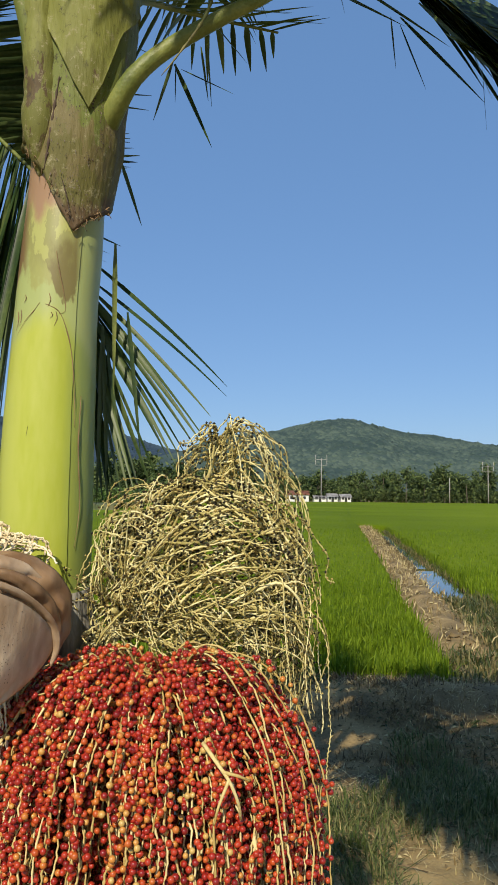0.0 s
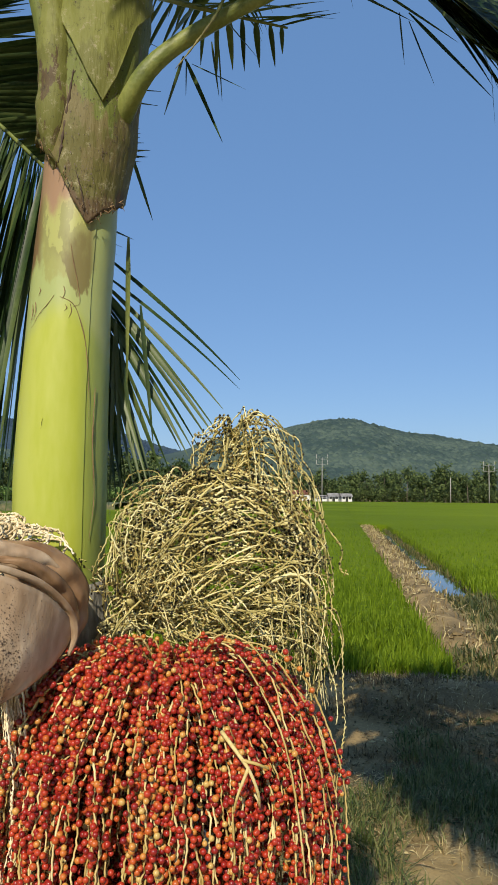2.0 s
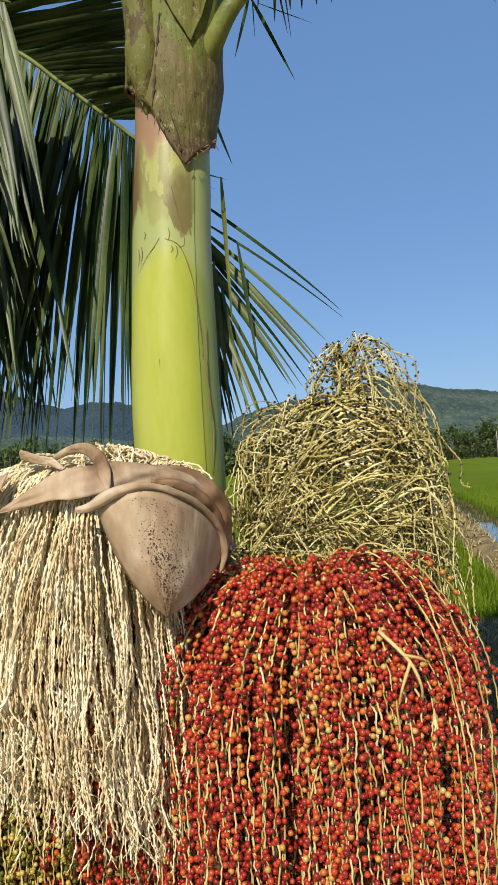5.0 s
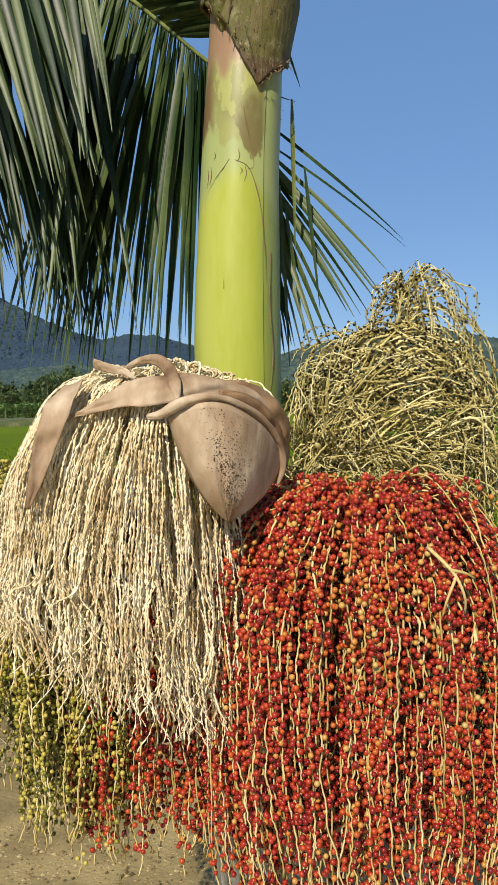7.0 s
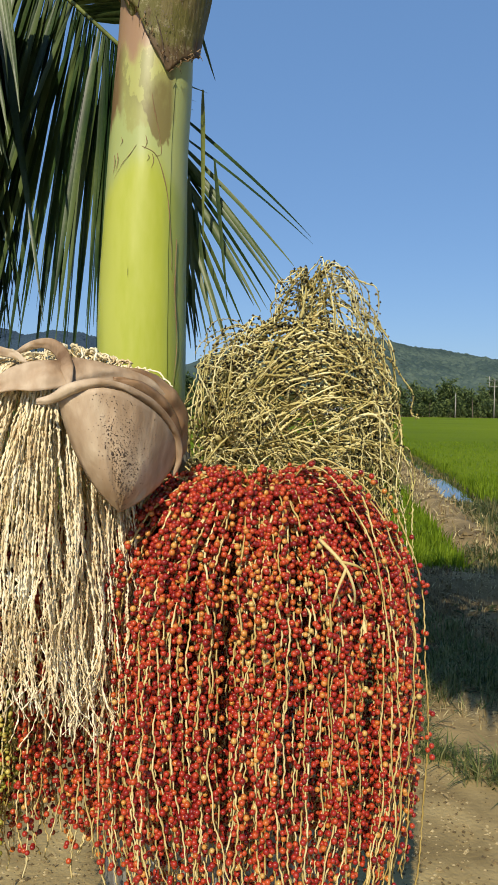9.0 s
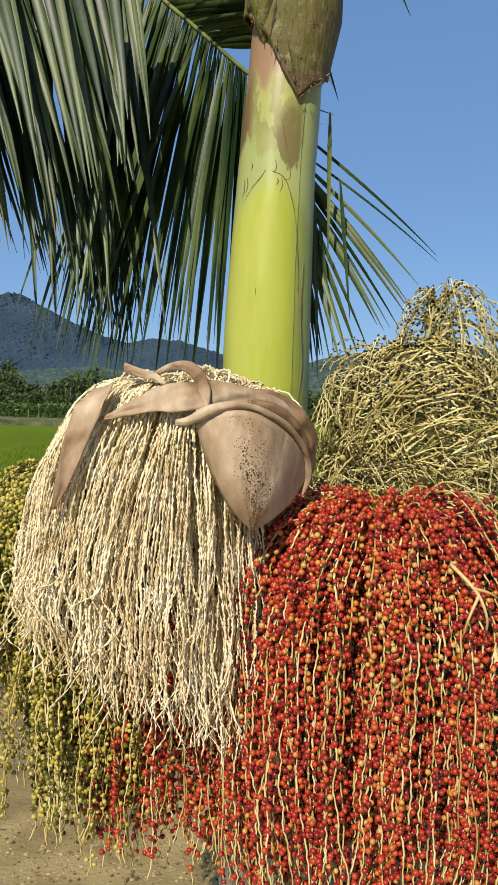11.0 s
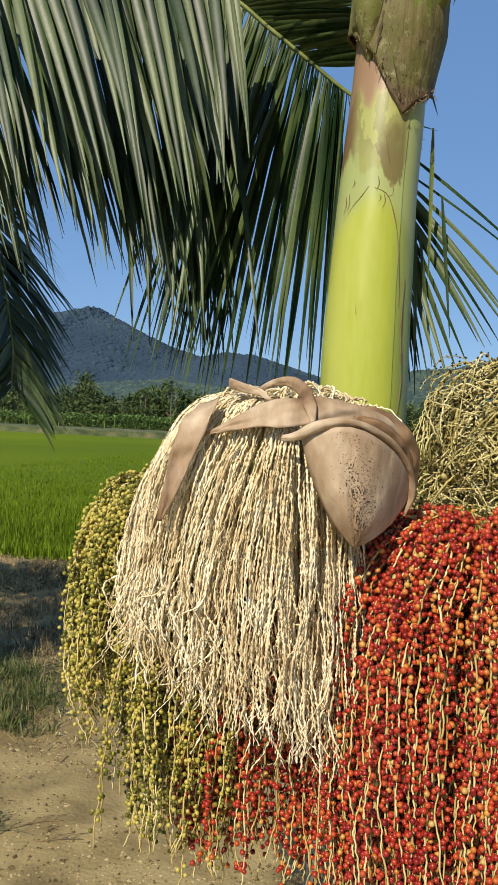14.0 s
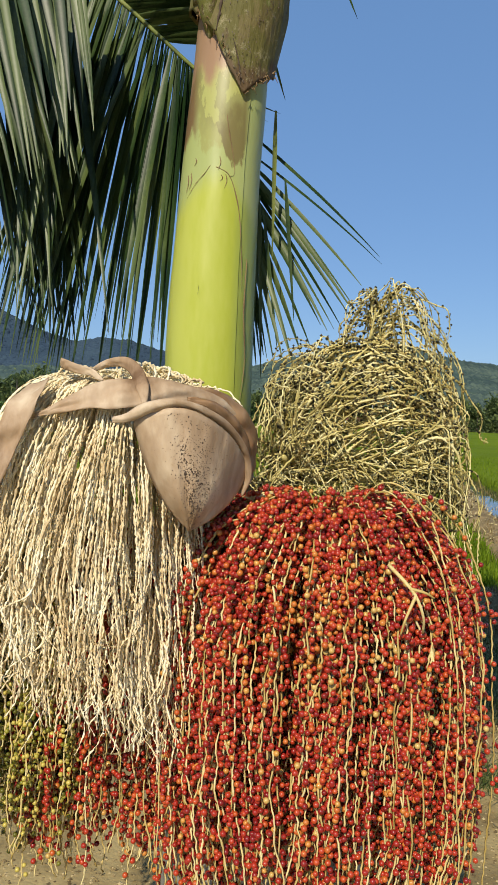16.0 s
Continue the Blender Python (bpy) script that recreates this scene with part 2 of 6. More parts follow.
def shaft_material(name, patch, lichen=False):
    """Smooth green crownshaft: yellow-green where freshly bared, paler and waxy above, with brown scars where patch says so."""
    m = material(name, [(0.305, 0.352, 0.03), (0.355, 0.4, 0.045), (0.405, 0.44, 0.08)], 5, 0.38, 0.06, 90, stretch=(1, 1, 0.25), spec=0.35, bump_depth=0.002)
    nt = m.node_tree
    n, link = nt.nodes, nt.links.new
    bsdf = n["Principled BSDF"]
    base = bsdf.inputs["Base Color"].links[0].from_socket
    geo = n.new("ShaderNodeTexCoord")
    sep = n.new("ShaderNodeSeparateXYZ")
    link(geo.outputs["Object"], sep.inputs[0])
    wob = n.new("ShaderNodeTexNoise")
    wob.inputs["Scale"].default_value, wob.inputs["Detail"].default_value, wob.inputs["Roughness"].default_value = 14.0, 8.0, 0.62
    stretch = n.new("ShaderNodeMapping")
    stretch.inputs["Scale"].default_value = (1.5, 1.5, 0.55)
    link(geo.outputs["Object"], stretch.inputs["Vector"])
    link(stretch.outputs["Vector"], wob.inputs["Vector"])

    def ragged(z, amount, soft, arch=0.0, mid=0.0):
        """0 below the height z, 1 above it, along a ragged line."""
        a = n.new("ShaderNodeMath")
        a.operation = "MULTIPLY_ADD"
        link(wob.outputs["Fac"], a.inputs[0])
        a.inputs[1].default_value = amount
        link(sep.outputs["Z"], a.inputs[2])
        if arch:
            sq, bow = n.new("ShaderNodeMath"), n.new("ShaderNodeMath")
            sq.operation, bow.operation = "MULTIPLY", "MULTIPLY_ADD"
            off = n.new("ShaderNodeMath")
            off.operation = "SUBTRACT"
            link(sep.outputs["X"], off.inputs[0])
            off.inputs[1].default_value = mid
            link(off.outputs[0], sq.inputs[0])
            link(off.outputs[0], sq.inputs[1])
            link(sq.outputs[0], bow.inputs[0])
            bow.inputs[1].default_value = arch
            link(a.outputs[0], bow.inputs[2])
            a = bow
        r = n.new("ShaderNodeMapRange")
        r.interpolation_type = "SMOOTHSTEP"
        r.inputs["From Min"].default_value = z + amount * 0.5 - soft
        r.inputs["From Max"].default_value = z + amount * 0.5 + soft
        link(a.outputs[0], r.inputs["Value"])
        return r.outputs["Result"]

    def over(colour, fac):
        nonlocal base
        x = n.new("ShaderNodeMix")
        x.data_type = "RGBA"
        link(fac, x.inputs["Factor"])
        link(base, x.inputs["A"])
        x.inputs["B"].default_value = (*colour, 1)
        base = x.outputs["Result"]

    def beside(x0, x1):
        r = n.new("ShaderNodeMapRange")
        r.inputs["From Min"].default_value, r.inputs["From Max"].default_value = x0, x1
        link(sep.outputs["X"], r.inputs["Value"])
        return r.outputs["Result"]

    def both(a, b):
        k = n.new("ShaderNodeMath")
        k.operation = "MULTIPLY"
        link(a, k.inputs[0])
        link(b, k.inputs[1])
        return k.outputs[0]

    for colour, z, amount, soft, x0, x1, arch, mid in patch:
        fac = ragged(z, amount, soft, arch, mid)
        over(colour, both(fac, beside(x0, x1)) if x0 != x1 else fac)
    if lichen:
        bsdf.inputs["Roughness"].default_value = 0.62
        bsdf.inputs["Specular IOR Level"].default_value = 0.25
        n["Bump"].inputs["Strength"].default_value, n["Bump"].inputs["Distance"].default_value = 0.5, 0.006
        spots = n.new("ShaderNodeTexNoise")
        spots.inputs["Scale"].default_value, spots.inputs["Detail"].default_value, spots.inputs["Roughness"].default_value = 44.0, 12.0, 0.8
        link(geo.outputs["Object"], spots.inputs["Vector"])
        r = n.new("ShaderNodeMapRange")
        r.inputs["From Min"].default_value, r.inputs["From Max"].default_value = 0.55, 0.66
        link(spots.outputs["Fac"], r.inputs["Value"])
        over((0.33, 0.3, 0.18), r.outputs["Result"])
        dark = n.new("ShaderNodeMapRange")
        dark.inputs["From Min"].default_value, dark.inputs["From Max"].default_value = 0.44, 0.34
        link(spots.outputs["Fac"], dark.inputs["Value"])
        over((0.035, 0.03, 0.015), dark.outputs["Result"])
    link(base, bsdf.inputs["Base Color"])
    return m


# ---- shapes ----
def mesh_of(name, verts, faces, mat=None, smooth=True):
    me = bpy.data.meshes.new(name)
    me.from_pydata([tuple(v) for v in verts], [], [tuple(f) for f in faces])
    if smooth:
        me.shade_smooth()
    if mat:
        me.materials.append(mat)
    return me


def thing(name, label, category, at=(0, 0, 0), group="", kind=""):
    ob = new(name)
    ob.location = at
    ob.empty_display_size = 0.1
    return tagged(ob, label, category, group, kind)


def part(name, data, parent, label=""):
    ob = new(name, data)
    ob.parent = parent
    if label:
        ob["label"] = label
    return ob


def solid(name, data, label, category, kind="", group=""):
    return tagged(new(name, data), label, category, group, kind)


def tube(pts, radii, sides=5, close=True):
    """Vertices and faces of a round bar along pts."""
    p = np.asarray(pts, float)
    n = len(p)
    r = np.broadcast_to(np.asarray(radii, float), (n,))
    tan = np.gradient(p, axis=0)
    tan /= np.linalg.norm(tan, axis=1)[:, None] + 1e-12
    side = np.cross(tan[0], (0.31, 0.87, 0.38))
    side /= np.linalg.norm(side)
    ang = np.linspace(0, 2 * math.pi, sides, endpoint=False)
    rings = []
    for i in range(n):
        side = side - tan[i] * side.dot(tan[i])
        side /= np.linalg.norm(side) + 1e-12
        up = np.cross(tan[i], side)
        rings.append(p[i] + r[i] * (np.cos(ang)[:, None] * side + np.sin(ang)[:, None] * up))
    v = np.concatenate(rings)
    f = [(i * sides + j, i * sides + (j + 1) % sides, (i + 1) * sides + (j + 1) % sides, (i + 1) * sides + j)
         for i in range(n - 1) for j in range(sides)]
    if close:
        f += [tuple(range(sides))[::-1], tuple((n - 1) * sides + j for j in range(sides))]
    return v, f


class Heap:
    """Gathers many small shapes into one mesh."""

    def __init__(self):
        self.v, self.f, self.n = [], [], 0

    def add(self, v, f):
        v = np.asarray(v, float)
        self.v.append(v)
        self.f += [tuple(i + self.n for i in q) for q in f]
        self.n += len(v)

    def repeat(self, v, f, many):
        """many: an array of copies (m, n, 3) of the vertices v."""
        f = np.asarray(f)
        m, k = many.shape[0], many.shape[1]
        self.v.append(many.reshape(-1, 3))
        self.f += (f[None] + (self.n + np.arange(m) * k)[:, None, None]).reshape(-1, f.shape[1]).tolist()
        self.n += m * k

    def mesh(self, name, mat, smooth=True):
        return mesh_of(name, np.concatenate(self.v), self.f, mat, smooth)


def curve_through(ctrl, n):
    """A smooth line of n points through the control points."""
    c = np.asarray(ctrl, float)
    d = np.r_[0, np.cumsum(np.linalg.norm(np.diff(c, axis=0), axis=1))]
    c = np.vstack([2 * c[0] - c[1], c, 2 * c[-1] - c[-2]])
    out = []
    for s in np.linspace(0, d[-1], n):
        i = min(len(d) - 2, max(0, int(np.searchsorted(d, s, "right")) - 1))
        u = (s - d[i]) / max(1e-6, d[i + 1] - d[i])
        a, b, e, g = c[i], c[i + 1], c[i + 2], c[i + 3]
        out.append(0.5 * (2 * b + (e - a) * u + (2 * a - 5 * b + 4 * e - g) * u * u + (3 * b - a - 3 * e + g) * u ** 3))
    return np.array(out)


def ball(level=1):
    bm = bmesh.new()
    bmesh.ops.create_icosphere(bm, subdivisions=level, radius=1)
    v, f = np.array([x.co[:] for x in bm.verts]), [[x.index for x in q.verts] for q in bm.faces]
    bm.free()
    return v, f


BALL_V, BALL_F = ball(2)      # 80 triangles
NUB_V, NUB_F = ball(1)        # 20 triangles


def box_mesh(name, sx, sy, sz, mat, bevel=0.0, base=0.0):
    bm = bmesh.new()
    bmesh.ops.create_cube(bm, size=1, matrix=Matrix.Translation((0, 0, base + sz / 2)) @ Matrix.Diagonal((sx, sy, sz, 1)))
    if bevel:
        bmesh.ops.bevel(bm, geom=bm.edges[:], offset=bevel, segments=2, affect="EDGES")
    me = bpy.data.meshes.new(name)
    bm.to_mesh(me)
    bm.free()
    me.materials.append(mat)
    return me


# ---- ground ----
rng = np.random.default_rng(7)


def strip_left(y):
    """x of the left foot of the earth strip beside the ditch."""
    return 1.25 + 0.219 * y


def ground_height(x, y):
    yb = y + 0.13 * x
    z = 0.014 * noise.noise((x * 1.3, y * 1.3, 0)) + 0.006 * noise.noise((x * 6, y * 6, 3))
    far = min(1.0, max(0.0, (yb - 6.35) / 0.5))
    z += 0.13 * math.exp(-((yb - 6.0) / 0.5) ** 2) - 0.06 * math.exp(-((yb - 4.7) / 0.5) ** 2)
    z += 0.025 * noise.noise((x * 3, y * 3, 7)) * math.exp(-((yb - 5.3) / 1.0) ** 2)
    z -= 0.1 * far
    if y > 7 and y < 42:
        wide = 0.62
        u = (x - strip_left(y)) / wide
        z += 0.17 * math.exp(-((u - 0.5) / 0.45) ** 2) * min(1, (y - 7) / 2) * (1 + 0.5 * noise.noise((x * 2, y * 2, 1)))
        if y > 11.6:
            z -= 0.34 * math.exp(-((u - 1.6) / 0.5) ** 4) * min(1, (y - 11.6) / 1.2)
    return z


def ground_grid():
    xs = np.r_[-2500, -900, -300, -100, -40, -20, np.arange(-12, -5, 0.7), np.arange(-5, 5, 0.1), np.arange(5, 17, 0.3), 20, 30, 60, 120, 300, 900, 2500]
    ys = np.r_[-2500, -600, -150, -40, -12, -5, -2, 0, np.arange(0.6, 8.6, 0.1), np.arange(8.6, 24, 0.4), np.arange(24, 62, 1.5), 80, 120, 200, 300, 600, 1200, 3500]
    v = [(x, y, ground_height(x, y)) for y in ys for x in xs]
    w = len(xs)
    f = [(j * w + i, j * w + i + 1, (j + 1) * w + i + 1, (j + 1) * w + i) for j in range(len(ys) - 1) for i in range(w - 1)]
    return mesh_of("ground", v, f, M_EARTH)


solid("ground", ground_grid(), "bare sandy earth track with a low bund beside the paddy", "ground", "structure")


def paddy(name, edge_a, edge_b, y0, y1, z, label):
    """A sheet of standing rice seen as a canopy between two side lines, low and thin at the near end."""
    ys = np.r_[np.arange(y0, min(y1, 46), 0.4), np.arange(min(y1, 46), y1 + 1, 10.0)]
    part_of = np.r_[0.0, 0.0, np.linspace(0, 1, 31), 1.0, 1.0]
    v, f, k = [], [], len(part_of)
    for y in ys:
        a, b = edge_a(y) + 0.15 * noise.noise((y * 0.9, 3, 0)), edge_b(y) + 0.15 * noise.noise((y * 0.9, 7, 0))
        low = 0.13 * max(0.0, 1 - max(0.0, y - y0) / 10)
        for i in range(k):
            inset = (0.0, 0.06)[i] if i < 2 else (-0.06, 0.0)[i - k + 2] if i > k - 3 else 0.0
            x = a + (b - a) * part_of[i] + inset + (0.12 if i == 2 else -0.12 if i == k - 3 else 0.0)
            drop = 0.34 if i in (0, k - 1) or y == y0 else 0.05 if i in (1, k - 2) else 0.0
            v.append((x, y, z - drop - low + 0.03 * noise.noise((x * 1.7, y * 1.7, 0))))
    for j in range(len(ys) - 1):
        for i in range(k - 1):
            f.append((j * k + i, j * k + i + 1, (j + 1) * k + i + 1, (j + 1) * k + i))
    return solid(name, mesh_of(name, v, f, M_PADDY), label, "rice field", "structure")


paddy("rice_field_centre", lambda y: -12 - 0.55 * y, lambda y: strip_left(y) - 0.02, 7.4, 66.0, 0.1, "bright green rice field behind the earth bund")
paddy("rice_field_right", lambda y: strip_left(y) - 0.4 + 1.75 * min(1.0, max(0.0, 41.5 - y) / 3.0), lambda y: 30 + 1.2 * y, 9.4, 262.0, 0.1, "bright green rice field beyond the ditch")
paddy("rice_field_far", lambda y: -10.0, lambda y: strip_left(y) + 0.02, 66.2, 262.0, 0.1, "pale green far part of the rice field")

# ditch water
v, f = [], []
for y in np.arange(12.5, 17.5, 0.2):
    end = min(1.0, (y - 12.3) / 0.7, (17.8 - y) / 1.6)
    mid, half = strip_left(y) + 0.8 + 0.045 * (y - 12.5), 0.4 * max(0.05, end) ** 0.5
    v += [(mid - half + 0.1 * noise.noise((y * 1.3, 0, 0)), y, -0.13), (mid + half + 0.1 * noise.noise((y * 1.3, 5, 0)), y, -0.13)]
for y in np.arange(17.6, 40.0, 0.5):
    mid = strip_left(y) + 1.0
    v += [(mid - 0.1 + 0.06 * noise.noise((y, 0, 0)), y, -0.17), (mid + 0.1 + 0.06 * noise.noise((y, 5, 0)), y, -0.17)]
f = [(2 * i, 2 * i + 1, 2 * i + 3, 2 * i + 2) for i in range(len(v) // 2 - 1)]
solid("water", mesh_of("water", v, f, M_WATER), "still ditch water reflecting the sky", "water", "structure")


def blades(name, spots, mat, height, width, per, lean, label, category, seed, spread=0.04):
    """Tufts of narrow upright leaves at the spots (x, y, z)."""
    g = np.random.default_rng(seed)
    s = np.repeat(np.asarray(spots, float), per, axis=0)
    m = len(s)
    h = height * g.uniform(0.55, 1.15, m)
    az, tilt = g.uniform(0, 2 * math.pi, m), np.abs(g.normal(0, lean, m))
    out = np.c_[np.cos(az), np.sin(az), np.zeros(m)]
    turn = az + g.uniform(0.6, 2.5, m)
    wide = np.c_[np.cos(turn), np.sin(turn), np.zeros(m)] * (width * g.uniform(0.6, 1.2, m) / 2)[:, None]
    base = s + np.c_[g.normal(0, spread, m), g.normal(0, spread, m), np.zeros(m)]
    base[:, 2] -= 0.02
    rows = []
    for u, k in ((0, 0.7), (0.45, 1.0), (0.8, 0.7)):
        c = base + out * (tilt * h * u ** 1.8)[:, None] + np.c_[np.zeros(m), np.zeros(m), h * u * (1 - 0.25 * tilt * u)]
        rows += [c - wide * k, c + wide * k]
    rows.append(base + out * (tilt * h)[:, None] + np.c_[np.zeros(m), np.zeros(m), h * (1 - 0.3 * np.minimum(tilt, 2))])
    many = np.stack(rows, axis=1)
    v = many.reshape(-1, 3)
    o = (np.arange(m) * 7)[:, None]
    quads = np.concatenate([o + np.array([0, 1, 3, 2]), o + np.array([2, 3, 5, 4])]).tolist()
    tris = (o + np.array([4, 5, 6])).tolist()
    return solid(name, mesh_of(name, v, quads + tris, mat), label, category, "stuff")


def field_spots(n, x0, x1, y0, y1, keep, z=None):
    out = []
    while len(out) < n:
        x, y = rng.uniform(x0, x1), rng.uniform(y0, y1)
        if keep(x, y):
            out.append((x, y, ground_height(x, y) if z is None else z))
    return out


def in_paddy(x, y):
    if y + 0.13 * x < 6.55:
        return False
    w = 0.62
    u = (x - strip_left(y)) / w
    return u < -0.12 or (u > 2.15 and y > 9.0) or y > 41


near = field_spots(6400, -4.8, 4.2, 6.2, 9.5, in_paddy) + field_spots(6600, -7.5, 7, 9.5, 16, in_paddy)
blades("rice_plants", near, M_RICE, 0.27, 0.014, 7, 0.36, "upright bright green young rice plants", "rice", 11)
mid = field_spots(8500, -9, 16, 16, 34, in_paddy, 0.0)
blades("distant_rice_plants", mid, M_RICE, 0.2, 0.018, 4, 0.32, "bright green rice tips farther out", "rice", 12, 0.08)

on_verge = lambda x, y: 3.15 + 0.5 * noise.noise((x * 1.1, y * 1.1, 5)) < y + 0.13 * x < 6.5 and noise.noise((x * 1.4, y * 1.4, 2)) > -0.02 + (0.5 if y + 0.13 * x > 4.4 else 0.0)
blades("verge_grass", field_spots(2300, -4.5, 4, 2.6, 6.5, on_verge), M_GRASS, 0.12, 0.006, 9, 1.1, "tufts of green and drying verge grass", "grass", 13, 0.03)
blades("dry_grass", field_spots(3000, -4.0, 4.0, 3.1, 6.6, lambda x, y: noise.noise((x * 1.2, y * 1.2, 9)) > -0.15), M_STRAW, 0.075, 0.005, 6, 1.4, "withered straw-coloured grass on the bund", "grass", 14, 0.04)
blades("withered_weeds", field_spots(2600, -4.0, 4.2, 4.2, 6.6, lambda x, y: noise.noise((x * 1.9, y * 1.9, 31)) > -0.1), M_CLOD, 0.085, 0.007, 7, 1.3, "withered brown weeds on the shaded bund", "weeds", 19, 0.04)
strip = field_spots(520, 2, 12, 7, 40, lambda x, y: 0.0 < (x - strip_left(y)) / (0.62) < 1.1)
blades("ditch_straw", strip, M_STRAW, 0.14, 0.016, 6, 1.5, "dry straw on the earth strip by the ditch", "straw", 15, 0.1)
edge = field_spots(700, 3, 14, 11, 41, lambda x, y: 1.95 < (x - strip_left(y)) / (0.62) < 2.2)
blades("ditch_edge_grass", edge, M_SHRUB, 0.16, 0.02, 5, 0.7, "dark grass along the ditch edge", "grass", 16, 0.08)
mouth = field_spots(620, 2.4, 6.2, 6.2, 12.3, lambda x, y: (-0.2 if y < 7.6 else 0.95) < (x - strip_left(y)) / 0.62 < 3.0)
blades("bund_weeds", mouth, M_SHRUB, 0.2, 0.016, 9, 0.9, "mixed green weeds at the mouth of the ditch", "weeds", 17, 0.06)


OCT_V = np.array([(1, 0, 0), (-1, 0, 0), (0, 1, 0), (0, -1, 0), (0, 0, 1), (0, 0, -1)], float)
OCT_F = [(0, 2, 4), (2, 1, 4), (1, 3, 4), (3, 0, 4), (2, 0, 5), (1, 2, 5), (3, 1, 5), (0, 3, 5)]


def scatter(name, spots, size, mat, label, category, seed, flat=0.6):
    g = np.random.default_rng(seed)
    s = np.asarray(spots, float)
    m = len(s)
    sc = size * g.lognormal(0, 0.32, m)
    jitter = 1 + g.uniform(-0.3, 0.3, (m, len(OCT_V), 1))
    many = OCT_V[None] * jitter * (sc[:, None] * np.array([1, 1, flat]))[:, None, :] + s[:, None, :]
    many[:, :, 2] += (sc * 0.15)[:, None]
    h = Heap()
    h.repeat(OCT_V, OCT_F, many)
    return solid(name, h.mesh(name, mat, False), label, category, "stuff")


tufts = [(-1.25 + 0.12 * math.cos(k * 2.4) * (k % 5) / 4, 2.38 + 0.1 * math.sin(k * 2.4) * (k % 5) / 4, 0.0) for k in range(22)]
tufts += [(-1.5 + 0.2 * math.cos(k * 2.4) * (k % 7) / 6, 3.25 + 0.14 * math.sin(k * 2.4) * (k % 7) / 6, 0.0) for k in range(36)]
tufts += [(-1.12 + 0.05 * math.cos(k), 3.5 + 0.05 * math.sin(k), 0.0) for k in range(14)]
tufts += [(1.75 + 0.4 * math.cos(k * 2.4) * (k % 9) / 8, 3.5 + 0.2 * math.sin(k * 2.4) * (k % 9) / 8, 0.0) for k in range(46)]
blades("track_weeds", tufts, M_GRASS, 0.1, 0.006, 9, 0.9, "small green weeds on the sandy track", "weeds", 18, 0.02)
for i, (x, y, turn) in enumerate(((-1.1, 2.44, 0.5), (-1.0, 2.36, 0.35), (1.3, 3.2, 2.6))):
    t = thing("dry_twig", "thin dry brown twig lying on the track", "twig", (x, y, 0.004), group="fallen twigs")
    d = Vector((math.cos(turn), math.sin(turn), 0))
    line = curve_through([(0, 0, 0), tuple(d * 0.07 + Vector((0, 0, 0.008))), tuple(d * 0.15 + Vector((0.01, 0, 0.003)))], 14)
    part("stem", mesh_of("stem", *tube(line, np.linspace(0.0026, 0.001, 14), 6), M_FIBRE), t)
    for k in (4, 7, 10):
        p = line[k]
        part("shoot", mesh_of("shoot", *tube([p, p + np.array([0.03 * math.cos(turn + 0.7), 0.03 * math.sin(turn + 0.7), 0.006]), p + np.array([0.06 * math.cos(turn + 0.5), 0.06 * math.sin(turn + 0.5), 0.001])], [0.002, 0.0015, 0.0008], 5), M_FIBRE), t)
pebbled = lambda x, y: noise.noise((x * 0.9, y * 1.6, 4)) + 0.25 * noise.noise((x * 5, y * 5, 8)) > -0.12
scatter("gravel", field_spots(21000, -2.0, 2.2, 1.2, 4.4, pebbled), 0.0048, M_PEBBLE, "small pale pebbles strewn on the track", "gravel", 21)
scatter("clods", field_spots(3200, -3.0, 3.5, 3.9, 6.7, lambda x, y: True), 0.009, M_CLOD, "dark crumbly clods of earth on the bund", "earth clods", 22)
def litter(name, spots, size, mat, label, seed):
    """Small fallen leaves, bent along the middle, lying at any angle."""
    g = np.random.default_rng(seed)
    c = np.asarray(spots, float)
    m = len(c)
    az, sz = g.uniform(0, 6.28, m), size * g.lognormal(0, 0.4, m)
    a = np.c_[np.cos(az), np.sin(az), g.normal(0, 0.3, m)] * sz[:, None]
    b = np.c_[-np.sin(az), np.cos(az), g.normal(0, 0.4, m)] * (sz * 0.4)[:, None]
    up = np.c_[np.zeros(m), np.zeros(m), sz * 0.3]
    c = c + up
    h = Heap()
    h.repeat(None, [(0, 1, 2), (0, 2, 3)], np.stack([c - a, c - b + up, c + a, c + b + up], axis=1))
    solid(name, h.mesh(name, mat, False), label, "leaf litter", "stuff")


litter("leaf_litter", field_spots(9000, -3.5, 4.0, 3.2, 6.7, lambda x, y: noise.noise((x * 1.5, y * 1.5, 12)) > -0.2), 0.009, M_STRAW, "dry fallen leaves and bits on the bund", 24)
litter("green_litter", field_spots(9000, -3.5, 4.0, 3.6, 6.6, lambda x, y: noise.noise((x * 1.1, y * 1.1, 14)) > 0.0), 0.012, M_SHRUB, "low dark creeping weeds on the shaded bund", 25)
on_track = lambda x, y: noise.noise((x * 1.6, y * 2.4, 21)) > 0.2
litter("track_litter", field_spots(1100, -2.2, 2.2, 1.6, 3.9, on_track), 0.006, M_CLOD, "brown leaf bits scattered on the sandy track", 26)
scatter("straw_clumps", strip[:260], 0.04, M_STRAW, "pale dry clumps on the earth strip", "straw", 23, 0.4)

# ---- distance ----


